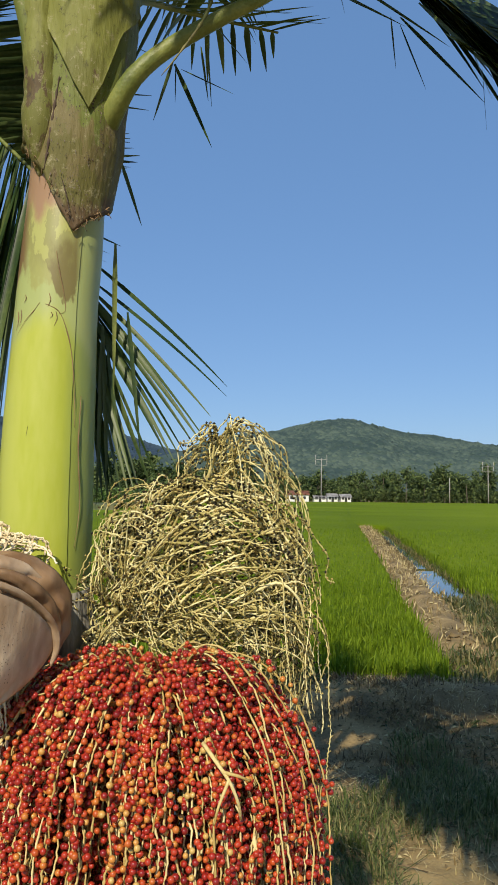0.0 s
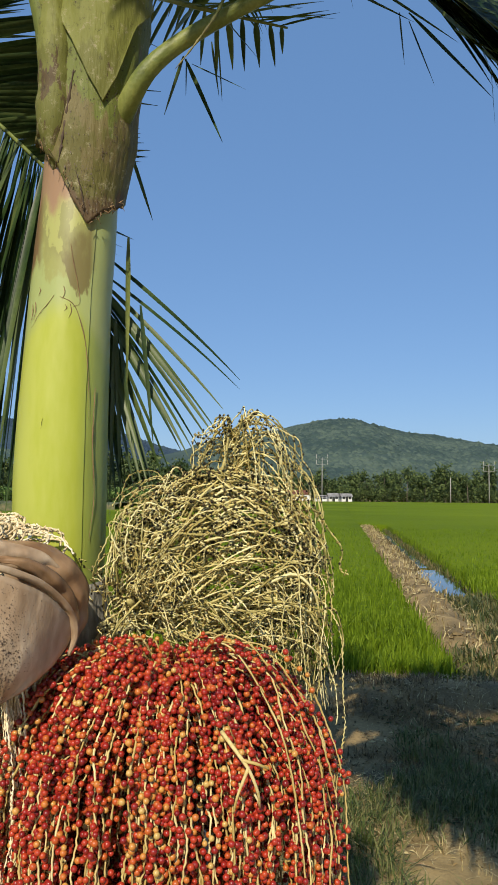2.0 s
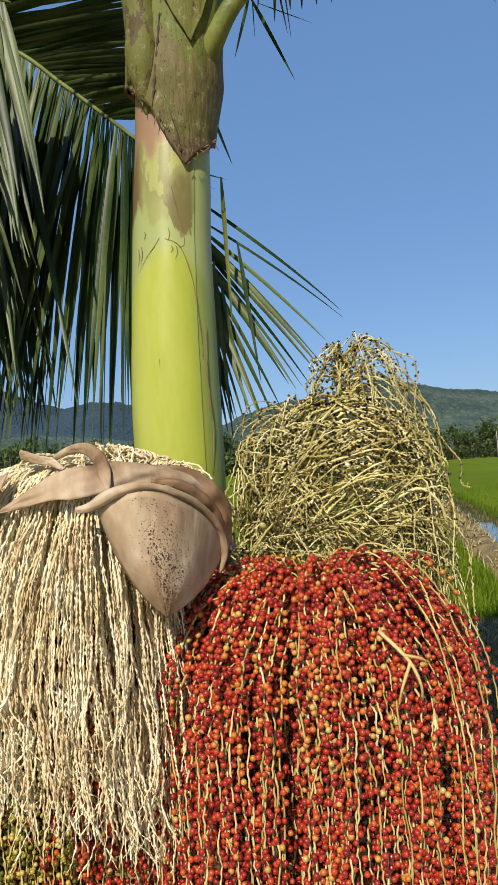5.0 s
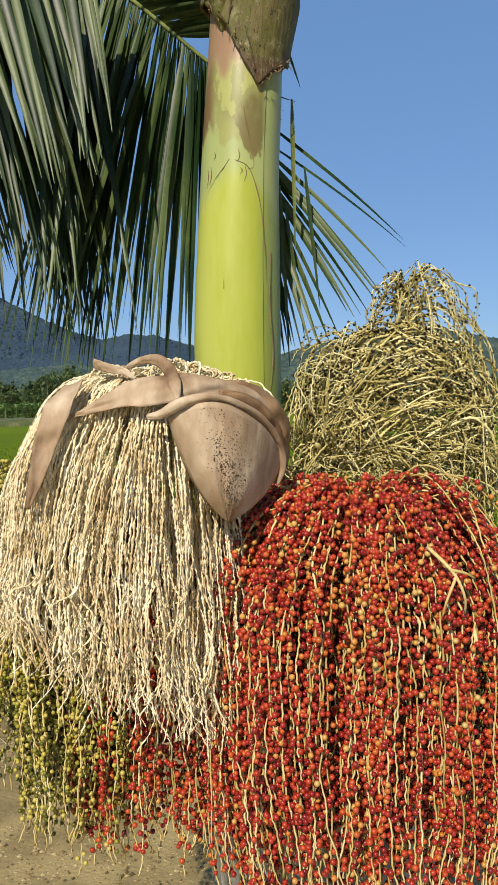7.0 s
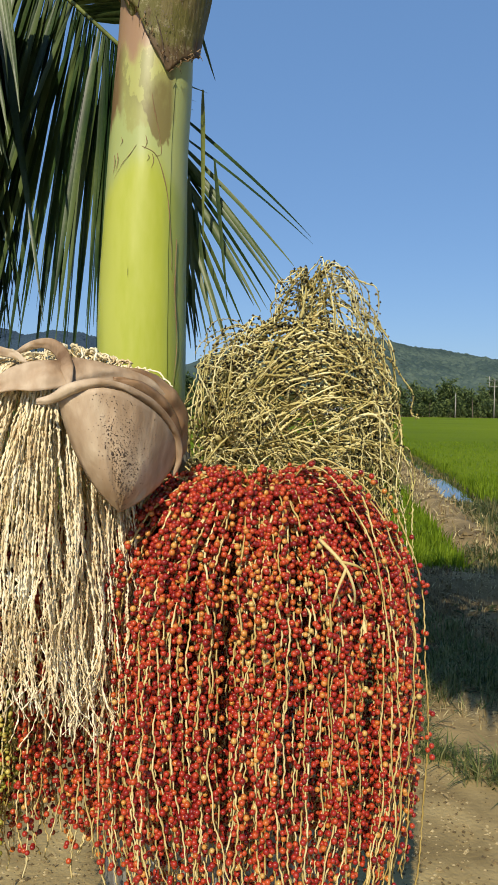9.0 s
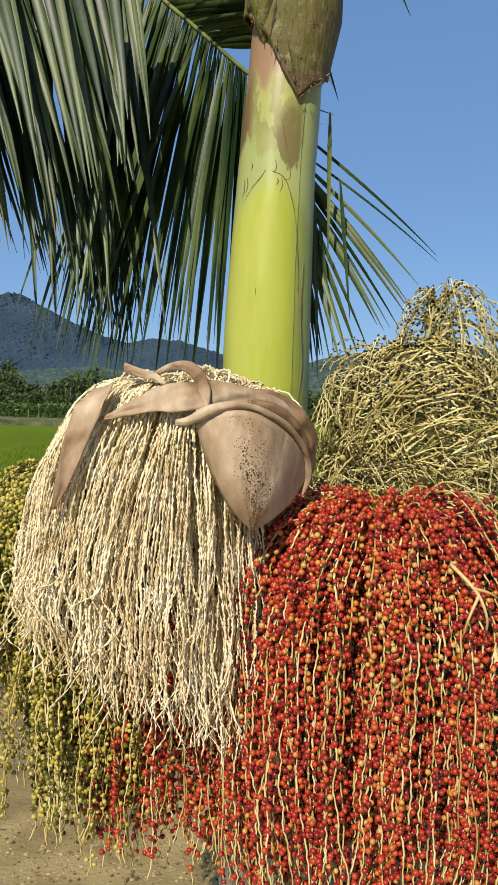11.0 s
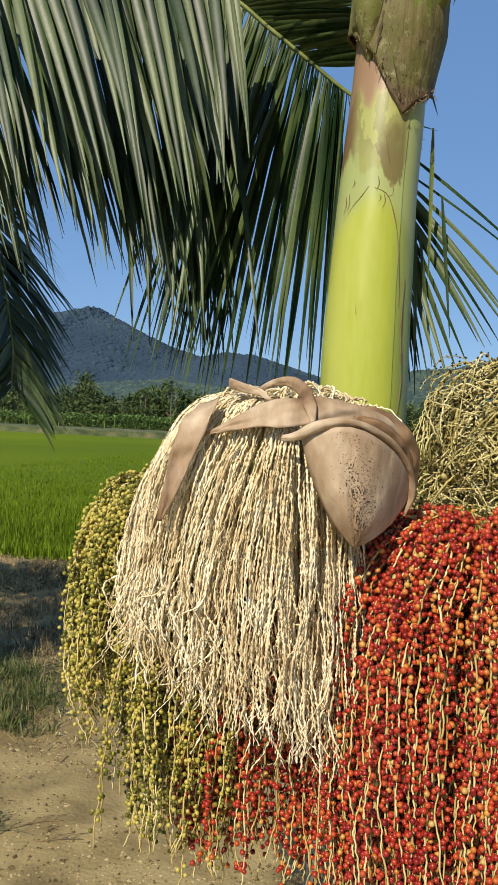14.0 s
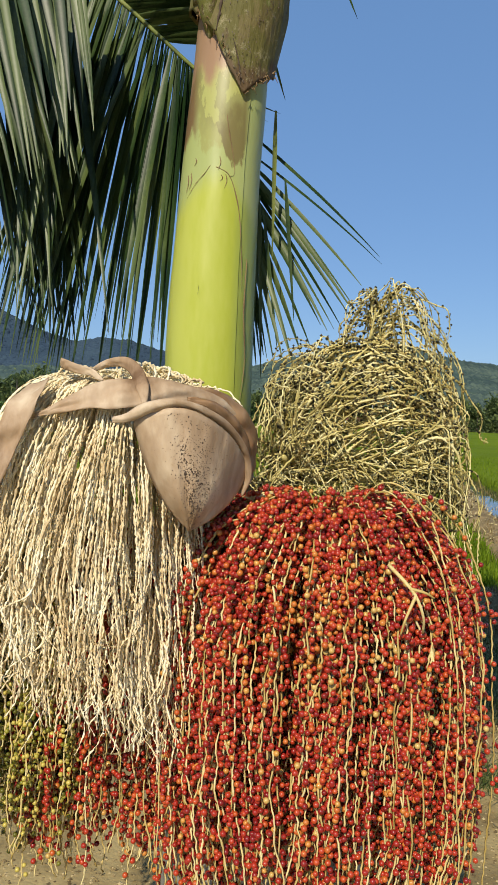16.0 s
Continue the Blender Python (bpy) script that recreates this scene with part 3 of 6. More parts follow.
def ridge(name, mat, profile, y0, depth, label, rough, seed):
    """A hill whose skyline follows a few heights (x, z); gives back its height at (x, u), u running from foot to back."""
    px, pz = zip(*profile)
    xs = np.linspace(px[0], px[-1], 300)
    rows = 50

    def height(x, u):
        top = float(np.interp(x, px, pz))
        lift = math.sin(min(1.0, u * 1.25) * math.pi / 2) ** 1.3 if u < 0.8 else 1 - ((u - 0.8) / 0.2) ** 2 * 0.6
        spur = 0.16 * noise.noise((x * 0.009 + seed, u * 2.2, 1)) * (1 if u < 0.7 else (0.8 - u) * 10 if u < 0.8 else 0)
        return top * max(0.0, lift + spur * lift) + rough * noise.noise((x * 0.12, u * 30, seed)) - 2

    v = [(x, y0 + (u - 0.8) * depth, height(x, u)) for u in np.linspace(0, 1, rows) for x in xs]
    w = len(xs)
    f = [(j * w + i, j * w + i + 1, (j + 1) * w + i + 1, (j + 1) * w + i) for j in range(rows - 1) for i in range(w - 1)]
    solid(name, mesh_of(name, v, f, mat), label, "hill", "structure")
    return height


def forest(name, height, x0, x1, y0, depth, n, crown, mat, label, seed):
    """Uneven tree crowns over a hillside, each a lumpy cap."""
    g = np.random.default_rng(seed)
    base, faces = ball(1)
    spots = []
    for k in range(n):
        x, u = g.uniform(x0, x1), (g.uniform(0.78, 0.82) if k % 9 == 0 else 0.84 * g.uniform(0.1, 1.0) ** 0.7)
        spots.append((x, y0 + (u - 0.8) * depth, height(x, u)))
    c = np.array(spots)
    size = crown * g.lognormal(0, 0.38, n)
    c[:, 2] -= size * 0.6
    lump = 1 + g.uniform(-0.2, 0.2, (n, len(base), 1))
    many = base[None] * lump * size[:, None, None] * np.array([1.0, 1.0, 0.9]) + c[:, None, :]
    h = Heap()
    h.repeat(base, faces, many)
    solid(name, h.mesh(name, mat), label, "forest", "stuff")


right_hill = ridge("backdrop_hill_right", M_HILL, [(-260, 5), (-120, 26), (0, 52), (60, 70), (118, 82), (139, 88), (167, 94), (198, 92), (222, 85), (265, 83.5), (315, 80), (358, 69), (395, 65), (520, 49), (700, 17), (850, 5)], 900, 420, "long hill of dark green forest, tinted blue for haze", 1.0, 3)
left_hill = ridge("backdrop_mountain_left", M_HILL_FAR, [(-1100, 40), (-800, 107), (-600, 147), (-518, 171), (-480, 184), (-462, 193), (-448, 203), (-432, 192), (-403, 179), (-341, 145), (-265, 124), (-217, 132), (-160, 122), (-101, 106), (-15, 80), (100, 57), (300, 27), (600, 5)], 1300, 600, "forested mountain with a peaked summit, coloured bluish for haze", 1.2, 8)
foot_hill = ridge("backdrop_foothill_left", M_FOOTHILL, [(-760, 30), (-600, 50), (-420, 48), (-320, 58), (-240, 64), (-180, 53), (-110, 46), (-40, 28), (40, 12), (120, 3)], 1000, 300, "green foothill below the mountain, with haze in its colour", 1.0, 15)
forest("hill_forest", right_hill, 20, 430, 900, 420, 17000, 3.0, M_HILL, "dark green tree crowns covering the hill, tinted blue for haze", 171)
forest("mountain_forest", left_hill, -640, 20, 1300, 600, 14000, 3.3, M_HILL_FAR, "tree crowns covering the mountain, coloured bluish for haze", 172)
forest("foothill_forest", foot_hill, -500, 40, 1000, 300, 8000, 2.8, M_FOOTHILL, "green tree crowns on the foothill, with haze in their colour", 173)


def foliage(n, rx, ry, rz, leaf, seed, cz=0.0):
    """A crown of n small bent leaf clumps with an uneven outline."""
    g = np.random.default_rng(seed)
    h = Heap()
    lobes = g.normal(0, 0.45, (9, 3)) * np.array([rx, ry, rz])
    c = lobes[g.integers(0, 9, n)] + g.normal(0, 0.27, (n, 3)) * np.array([rx, ry, rz])
    c[:, 2] += cz
    a, b = g.normal(0, 1, (n, 3)), g.normal(0, 1, (n, 3))
    a /= np.linalg.norm(a, axis=1)[:, None]
    b = b - a * (a * b).sum(1)[:, None]
    b /= np.linalg.norm(b, axis=1)[:, None]
    s = leaf * g.uniform(0.6, 1.3, n)[:, None]
    nrm = np.cross(a, b) * 0.25
    many = np.stack([c - a * s, c - b * s * 0.5 + nrm * s, c + a * s, c + b * s * 0.5 + nrm * s], axis=1)
    h.repeat(None, [(0, 1, 2), (0, 2, 3)], many)
    return h


def make_tree(kind, seed, height):
    """One distant tree with a tapered, forked trunk and a leafy crown, its foot at the origin."""
    g = np.random.default_rng(seed)
    t = thing("tree", "broad dark green tree in the far tree line" if kind == "broad" else "slim tall coconut palm in the far tree line", "tree" if kind == "broad" else "palm tree", group="far trees")
    h = Heap()
    if kind == "broad":
        h.add(*tube(curve_through([(0, 0, -0.5), (0.1, 0, height * 0.3), (0.2, 0.1, height * 0.6)], 6), np.linspace(0.28, 0.1, 6), 6))
        for k in range(5):
            a = g.uniform(0, 6.28)
            h.add(*tube(curve_through([(0.1, 0, height * 0.3), (math.cos(a) * 1.0, math.sin(a), height * 0.5), (math.cos(a) * 2.2, math.sin(a) * 2.2, height * 0.7)], 5), np.linspace(0.12, 0.04, 5), 5))
        crown = foliage(900, height * 0.34, height * 0.34, height * 0.33, 0.54, seed, height * 0.58)
        part("trunk", h.mesh("trunk", M_BARK), t)
        part("crown", crown.mesh("crown", M_CROWN, False), t)
    else:
        h.add(*tube(curve_through([(0, 0, -0.5), (0.2, 0, height * 0.5), (0.5, 0.1, height)], 8), np.linspace(0.2, 0.12, 8), 6))
        part("trunk", h.mesh("trunk", M_BARK), t)
        c = Heap()
        for k in range(17):
            a, up = k * 2.4, g.uniform(-0.3, 0.9)
            d = np.array([math.cos(a), math.sin(a), 0])
            line = curve_through([(0.5, 0.1, height), tuple(np.array([0.5, 0.1, height + up]) + d * 1.2), tuple(np.array([0.5, 0.1, height + up - 1.2]) + d * 2.5)], 8)
            for i in range(1, 8):
                for s in (-1, 1):
                    w = np.cross(d, (0, 0, 1)) * s
                    p = line[i]
                    c.add([p, p + d * 0.16, p + w * 0.6 + d * 0.35 + np.array([0, 0, -0.5]), p + w * 0.45 + np.array([0, 0, -0.3])], [(0, 1, 2, 3)])
        part("crown", c.mesh("crown", M_CROWN, False), t)
    return t


def plant_rows(protos, spots, seed):
    g = np.random.default_rng(seed)
    used = set()
    for x, y, s in spots:
        k = int(g.integers(0, len(protos)))
        m = Matrix.Translation((x, y, -0.1)) @ Matrix.Rotation(g.uniform(0, 6.28), 4, "Z")
        if k not in used:
            used.add(k)
            ob = protos[k]
            ob.matrix_basis = m
        else:
            ob = copy_thing(protos[k], m)
        ob.scale = (s, s, s * g.uniform(0.85, 1.1))
    for k, p in enumerate(protos):
        if k not in used:
            p.location = (spots[0][0] + 3 * k, spots[0][1] + 6, -0.1)


g = np.random.default_rng(5)
broad = [make_tree("broad", s, h) for s, h in ((31, 9.5), (32, 11.0), (33, 8.0), (34, 10.0))]
right_trees = [(x + g.uniform(-2, 2), 272 + g.uniform(0, 26), g.uniform(0.8, 1.4)) for x in np.arange(-70, 190, 3.0)]
right_trees += [(x + g.uniform(-2, 2), 268 + g.uniform(-1, 3), g.uniform(0.3, 0.5)) for x in np.arange(64, 180, 4.5)]
left_trees = [(x + g.uniform(-2, 2), 166 + g.uniform(0, 24), g.uniform(0.8, 1.1)) for x in np.arange(-125, 2, 2.1)]
plant_rows(broad, right_trees + left_trees, 6)
palms = [make_tree("palm", s, h) for s, h in ((41, 9.0), (42, 11.0))]
plant_rows(palms, [(-45.5, 164, 0.95), (-38.2, 158, 0.8), (-72, 166, 0.9), (83, 268, 0.75), (90, 269, 0.8), (99, 267, 0.75), (106, 268, 0.85), (120, 268, 0.8), (75, 270, 0.8), (68, 271, 0.7), (131, 268, 0.9)], 9)

def thicket(name, x0, x1, y, top, n, leaf, seed, label):
    """Undergrowth and low crowns that close the foot of a tree line."""
    g = np.random.default_rng(seed)
    x = g.uniform(x0, x1, n)
    lim = top * (0.55 + 0.45 * np.array([noise.noise((v * 0.16, seed, 0)) for v in x]) + 0.25 * np.array([noise.noise((v * 0.5, seed, 4)) for v in x]))
    c = np.c_[x, y + g.uniform(0, 7, n), lim * g.uniform(0, 1, n) ** 0.8]
    a, b = g.normal(0, 1, (n, 3)), g.normal(0, 1, (n, 3))
    a /= np.linalg.norm(a, axis=1)[:, None]
    b -= a * (a * b).sum(1)[:, None]
    b /= np.linalg.norm(b, axis=1)[:, None]
    s = leaf * g.uniform(0.6, 1.4, n)[:, None]
    k = np.cross(a, b) * 0.3
    h = Heap()
    h.repeat(None, [(0, 1, 2), (0, 2, 3)], np.stack([c - a * s, c - b * s * 0.55 + k * s, c + a * s, c + b * s * 0.55 + k * s], axis=1))
    solid(name, h.mesh(name, M_CROWN, False), label, "woodland", "stuff")


thicket("woodland_edge", -80, 190, 268, 9.0, 26000, 0.62, 71, "dense dark undergrowth of the far tree line")
thicket("orchard_edge", -130, 6, 160, 9.0, 24000, 0.42, 72, "dense dark trees behind the banana row")

# bananas along the left field edge: uncountable at this distance
h = Heap()
for x in np.arange(-115, -5, 0.55):
    y, top = 148 + rng.uniform(-2, 3), rng.uniform(0.9, 2.3)
    h.add(*tube([(x, y, -0.3), (x + 0.05, y, top)], [0.12, 0.07], 5))
    for k in range(6):
        a, ln = rng.uniform(0, 6.28), rng.uniform(0.9, 1.5)
        d, w = np.array([math.cos(a), math.sin(a), 0]), np.array([-math.sin(a), math.cos(a), 0]) * 0.22
        p = np.array([x, y, top])
        q1, q2 = p + d * ln * 0.5 + np.array([0, 0, 0.75]), p + d * ln + np.array([0, 0, 0.35])
        h.add([p, q1 - w, q1 + w, q2], [(0, 1, 2), (1, 3, 2)])
gb = np.random.default_rng(91)
c = np.c_[gb.uniform(-115, -5, 9000), 146.5 + gb.uniform(0, 4, 9000), gb.uniform(0.0, 2.9, 9000)]
az, dip = gb.uniform(0, 6.28, 9000), gb.uniform(-0.6, 0.5, 9000)
d = np.c_[np.cos(az), np.sin(az), dip] * gb.uniform(0.35, 0.7, 9000)[:, None]
w = np.c_[-np.sin(az), np.cos(az), np.zeros(9000)] * 0.2
h.repeat(None, [(0, 1, 2), (1, 3, 2)], np.stack([c, c + d * 0.5 - w + np.array([0, 0, 0.12]), c + d * 0.5 + w + np.array([0, 0, 0.12]), c + d], axis=1))
solid("banana_plants", h.mesh("banana_plants", M_BANANA, False), "long row of leafy banana plants at the field edge", "banana plants", "stuff")
v, f = [], []
for i, x in enumerate(np.linspace(-130, -6, 120)):
    yb = 68 + 0.35 * (x + 30) * (x > -30) + 2 * noise.noise((x * 0.1, 0, 0))
    v += [(x, yb, -0.2), (x, yb + 0.6, 0.55 + 0.15 * noise.noise((x * 0.7, 1, 0))), (x, yb + 8, 0.7), (x, 152, 0.1)]
f = [(4 * i + k, 4 * i + 4 + k, 4 * i + 5 + k, 4 * i + 1 + k) for i in range(119) for k in range(3)]
M_BANKGRASS = material("bank_grass", [(0.04, 0.055, 0.018), (0.09, 0.11, 0.035), (0.18, 0.15, 0.075)], 0.9, 0.9, 0.9, 4, bump_depth=0.2)
solid("ground_far_bank", mesh_of("ground_far_bank", v, f, M_BANKGRASS), "low grassy bank along the far side of the paddy", "bank", "structure")


def farmhouse(x, y, w, d, hgt, roof, label):
    t = thing("house", label, "house", (x, y, 0), group="far houses")
    part("wall", box_mesh("wall", w, d, hgt, M_WHITE, 0.03, -0.1), t)
    bm = bmesh.new()
    o = 0.35
    pts = [(-w / 2 - o, -d / 2 - o, hgt - 0.12), (w / 2 + o, -d / 2 - o, hgt - 0.12), (w / 2 + o, 0, hgt + d * 0.28), (-w / 2 - o, 0, hgt + d * 0.28), (-w / 2 - o, d / 2 + o, hgt - 0.12), (w / 2 + o, d / 2 + o, hgt - 0.12)]
    vs = [bm.verts.new(p) for p in pts]
    bm.faces.new((vs[0], vs[1], vs[2], vs[3])), bm.faces.new((vs[3], vs[2], vs[5], vs[4])), bm.faces.new((vs[0], vs[3], vs[4])), bm.faces.new((vs[1], vs[5], vs[2]))
    bmesh.ops.solidify(bm, geom=bm.faces[:], thickness=0.08)
    me = bpy.data.meshes.new("roof")
    bm.to_mesh(me)
    bm.free()
    me.materials.append(roof)
    part("roof", me, t)
    for k in range(3):
        ob = part("window" if k != 1 else "door", box_mesh("opening", 0.9, 0.06, 1.0 if k != 1 else 1.9, M_DARKGLASS, 0.01), t)
        ob.location = ((k - 1) * w * 0.3, -d / 2 - 0.02, 0.9 if k != 1 else 0.0)
    return t


farmhouse(53.5, 258, 3.4, 4, 1.9, M_ROOF, "small white farmhouse with a grey sheet roof")
farmhouse(58.6, 260, 3.6, 4, 1.8, M_ROOF, "low white shed with a pale sheet roof")
farmhouse(41.5, 259, 7.5, 5, 2.5, M_RUST, "white farmhouse with a rusty red roof")
farmhouse(48.6, 255, 4.0, 3, 1.4, M_ROOF, "long low white outbuilding by the field")


def power_pole(x, y, hgt):
    t = thing("power_pole", "tall pale concrete power pole with crossarms", "power pole", (x, y, 0), group="power poles")
    part("pole", mesh_of("pole", *tube([(0, 0, -0.5), (0, 0, hgt)], [0.2, 0.11], 8), M_POLE), t)
    for z in (hgt - 0.6, hgt - 2.6):
        ob = part("crossarm", box_mesh("crossarm", 4.2, 0.1, 0.1, M_POLE, 0.01), t)
        ob.location = (0, 0, z)
    for sx in (-2.0, 2.0):
        for z in (hgt - 0.4, hgt - 2.4):
            ob = part("insulator", mesh_of("insulator", *tube([(0, 0, 0), (0, 0, 0.3), (0, 0, 0.35), (0, 0, 1.5)], [0.06, 0.14, 0.08, 0.1], 8), M_POLE), t)
            ob.location = (sx, 0, z)
    return t


for x, y, hh in ((50.6, 262, 15.5), (111.5, 262, 14.0)):
    power_pole(x, y, hh)
slim = thing("utility_pole", "slim pale utility pole before the trees", "utility pole", (96.8, 261, 0))
part("pole", mesh_of("pole", *tube([(0, 0, -0.5), (0, 0, 9.0)], [0.16, 0.1], 8), M_POLE), slim)

# ---- the fruiting palm ----
M_SHAFT = shaft_material("crownshaft_skin", [((0.25, 0.31, 0.08), 1.0, 0.1, 0.01, 0.035, 0.065, 0, 0), ((0.33, 0.38, 0.14), 1.868, 0.07, 0.03, 0, 0, 13.0, 0.0),
                                           ((0.3, 0.31, 0.1), 1.93, 0.3, 0.012, 0.05, 0.035, -30.0, 0.0), ((0.175, 0.15, 0.052), 1.905, 0.2, 0.006, 0.062, 0.05, -55.0, 0.034),
                                           ((0.26, 0.26, 0.09), 1.985, 0.3, 0.03, 0.055, 0.04, 0, 0), ((0.36, 0.37, 0.12), 2.03, 0.5, 0.006, 0.055, 0.04, 0, 0),
                                           ((0.17, 0.11, 0.05), 1.955, 0.2, 0.014, -0.035, -0.05, 0, 0), ((0.3, 0.19, 0.11), 2.06, 0.2, 0.025, 0.05, 0.03, 0, 0)])
M_LEAFBASE = shaft_material("leaf_base_skin", [((0.13, 0.125, 0.033), 1.0, 0.1, 0.01, 0, 0, 0, 0), ((0.085, 0.06, 0.028), 2.2, 0.6, 0.02, 0, 0, 0, 0), ((0.135, 0.14, 0.034), 2.24, 0.9, 0.012, 0, 0, 0, 0), ((0.18, 0.19, 0.045), 2.36, 0.6, 0.02, 0, 0, 0, 0)], True)
M_SHEATH = shaft_material("old_sheath_skin", [((0.1, 0.065, 0.032), 1.0, 0.1, 0.01, 0, 0, 0, 0), ((0.12, 0.112, 0.032), 2.085, 0.3, 0.02, 0, 0, 0, 0), ((0.145, 0.122, 0.046), 2.2, 0.7, 0.012, 0, 0, 0, 0), ((0.13, 0.155, 0.034), 2.27, 0.7, 0.02, 0, 0, 0, 0)], True)


def shaft(name, rings, seam, wrap, mat, edge=None, lift=0.0, n=56, thick=0.0, folds=0.0):
    """A stem of stacked rings (z, x, y, radius) wrapped round itself with an overlapping seam; edge gives the ragged lower rim."""
    z, x, y, r = (np.array(c) for c in zip(*rings))
    ts = np.linspace(0, 1, 64)
    v = []
    for k in ts:
        for j in range(n + 1):
            a = seam + 2 * math.pi * j / n
            zz = z[0] + (z[-1] - z[0]) * k
            if edge:
                low = edge(a)
                zz = low + (z[-1] - low) * k
            rr = float(np.interp(zz, z, r)) + wrap * (j / n) + lift * math.exp(-k * 16) + 0.0012 * noise.noise((math.cos(a) * 2, math.sin(a) * 2, zz * 9))
            if folds:
                rr += folds * ((1 - 2.2 * abs(noise.noise((math.cos(a) * 2.6 + zz * 2, math.sin(a) * 2.6, zz * 2.4)))) * min(1.0, k * 5) + 0.35 * noise.noise((math.cos(a) * 9, math.sin(a) * 9, zz * 12)))
            v.append((float(np.interp(zz, z, x)) + rr * math.cos(a), float(np.interp(zz, z, y)) + rr * math.sin(a), zz))
    w = n + 1
    f = [(i * w + j, i * w + j + 1, (i + 1) * w + j + 1, (i + 1) * w + j) for i in range(len(ts) - 1) for j in range(n)]
    base = len(v)
    if thick:
        cx, cy = x[0], y[0]
        v += [(p[0] + (cx - p[0]) * thick, p[1] + (cy - p[1]) * thick, p[2] + 0.004) for p in v[:w]]
        f += [(base + j, base + j + 1, j + 1, j) for j in range(n)]
    return mesh_of(name, v, f, mat)


def leaflet(p, d, along, length, width, droop, segs=9, twist=0.0):
    """A folded, tapering leaflet that starts at p in direction d and bends down under its weight."""
    rows = []
    p, d = np.array(p, float), np.array(d, float)
    for k in range(segs + 1):
        u = k / segs
        w = along - d * along.dot(d)
        w /= np.linalg.norm(w) + 1e-9
        w = w * math.cos(twist) + np.cross(d, w) * math.sin(twist)
        fold = np.cross(d, w)
        fold *= 1 if fold[2] < 0 else -1
        half = width * 0.5 * min(1.0, 0.35 + u * 3.2) * (1 - u ** 2.6) + 0.0006
        rows += [p - w * half, p + fold * half * 0.35, p + w * half]
        d = d + np.array([0, 0, -droop * (0.35 + u)]) / segs
        d /= np.linalg.norm(d)
        p = p + d * length / segs
    f = []
    for k in range(segs):
        a = k * 3
        f += [(a, a + 1, a + 4, a + 3), (a + 1, a + 2, a + 5, a + 4)]
    return np.array(rows), f


def frond(parent, ctrl, pairs, length, width, droop, start, fwd, seed, base_r=0.016, lift=0.25, dry=(), sides=(-1, 1), roll=0.0, far=None, near=None, tip=1.0, skin=None, label="", twist=None, roll_far=None, fwd_near=None, level_tip=True):
    g = np.random.default_rng(seed)
    n = 90
    line = curve_through(ctrl, n)
    rad = np.interp(np.linspace(0, 1, n), [0, 0.1, 0.3, 1], [base_r * 1.5, base_r, base_r * 0.62, 0.003])
    stalk = part("frond", mesh_of("frond", *tube(line, rad, 10), skin or M_RACHIS), parent, label or "arching green palm frond with a ribbed stalk")
    tan = np.gradient(line, axis=0)
    tan /= np.linalg.norm(tan, axis=1)[:, None]
    for i in range(pairs):
        u = start + (0.995 - start) * (i + 0.5) / pairs
        k = u * (n - 1)
        a = min(n - 2, int(k))
        p, t = line[a] + (line[a + 1] - line[a]) * (k - a), tan[a]
        s = np.cross(t, (0, 0, 1))
        s /= np.linalg.norm(s) + 1e-9
        up = np.cross(s, t)
        grow = math.sin(math.pi * min(1, 0.3 + 0.54 * (u - start) / (1 - start)))
        flat, rise = s, up
        for side in sides:
            turned = (roll_far if side < 0 and roll_far is not None else roll) * (max(0.0, 1 - max(0.0, u - 0.86) / 0.06) if level_tip else 1.0)
            s, up = flat * math.cos(turned) - rise * math.sin(turned), rise * math.cos(turned) + flat * math.sin(turned)
            d = t * ((fwd if side < 0 or fwd_near is None or u > 0.86 else fwd_near) + g.normal(0, 0.08) + tip * max(0, u - 0.8)) + s * side + up * (lift + g.normal(0, 0.12))
            d /= np.linalg.norm(d)
            ln = length * grow * g.uniform(0.86, 1.08) * (far(u) if side < 0 and far else near(u) if side > 0 and near else 1.0)
            if ln < 0.05:
                continue
            v, f = leaflet(p + t * g.normal(0, 0.004), d, t, ln, width * g.uniform(0.8, 1.15) * ((0.3 if u > 0.86 else 0.75) if side < 0 and far else 0.5 if far and near and u > 0.86 else 1.0), droop * g.uniform(0.85, 1.2) * (0.15 if side < 0 and far else 1.0), twist=(1.2 if side < 0 and roll_far is not None and u < 0.86 else twist(u)) + g.normal(0, 0.2) if twist else 0.0)
            part("leaflet", mesh_of("leaflet", v, f, M_FROND_DRY if (i * 2 + (side > 0)) in dry else M_FROND), stalk)
    return stalk


palm = thing("palm_tree", "stout young palm with a smooth yellow-green crownshaft beside a track", "palm tree", (0, 0, 0))
pts = curve_through([(0.21, 1.7, -0.08), (0.2, 1.69, 0.2), (0.18, 1.67, 0.45), (0.15, 1.65, 0.65), (0.1, 1.61, 0.85), (0.045, 1.565, 1.05), (0.01, 1.54, 1.22), (0.0, 1.53, 1.36)], 90)
girth = np.interp(pts[:, 2], [-0.1, 0.2, 0.45, 0.65, 0.85, 1.0, 1.12, 1.36], [0.27, 0.275, 0.262, 0.235, 0.19, 0.145, 0.112, 0.088])
v, f = tube(pts, [r + (0.0035 if i % 6 == 0 else 0.0) for i, r in enumerate(girth)], 48)
v = np.array([p + 0.004 * noise.noise((p[0] * 30, p[1] * 30, p[2] * 5)) * np.array([1, 1, 0]) for p in v])
part("trunk", mesh_of("trunk", v, f, M_TRUNK), palm, "swollen grey trunk with fine cracks and pale lichen")
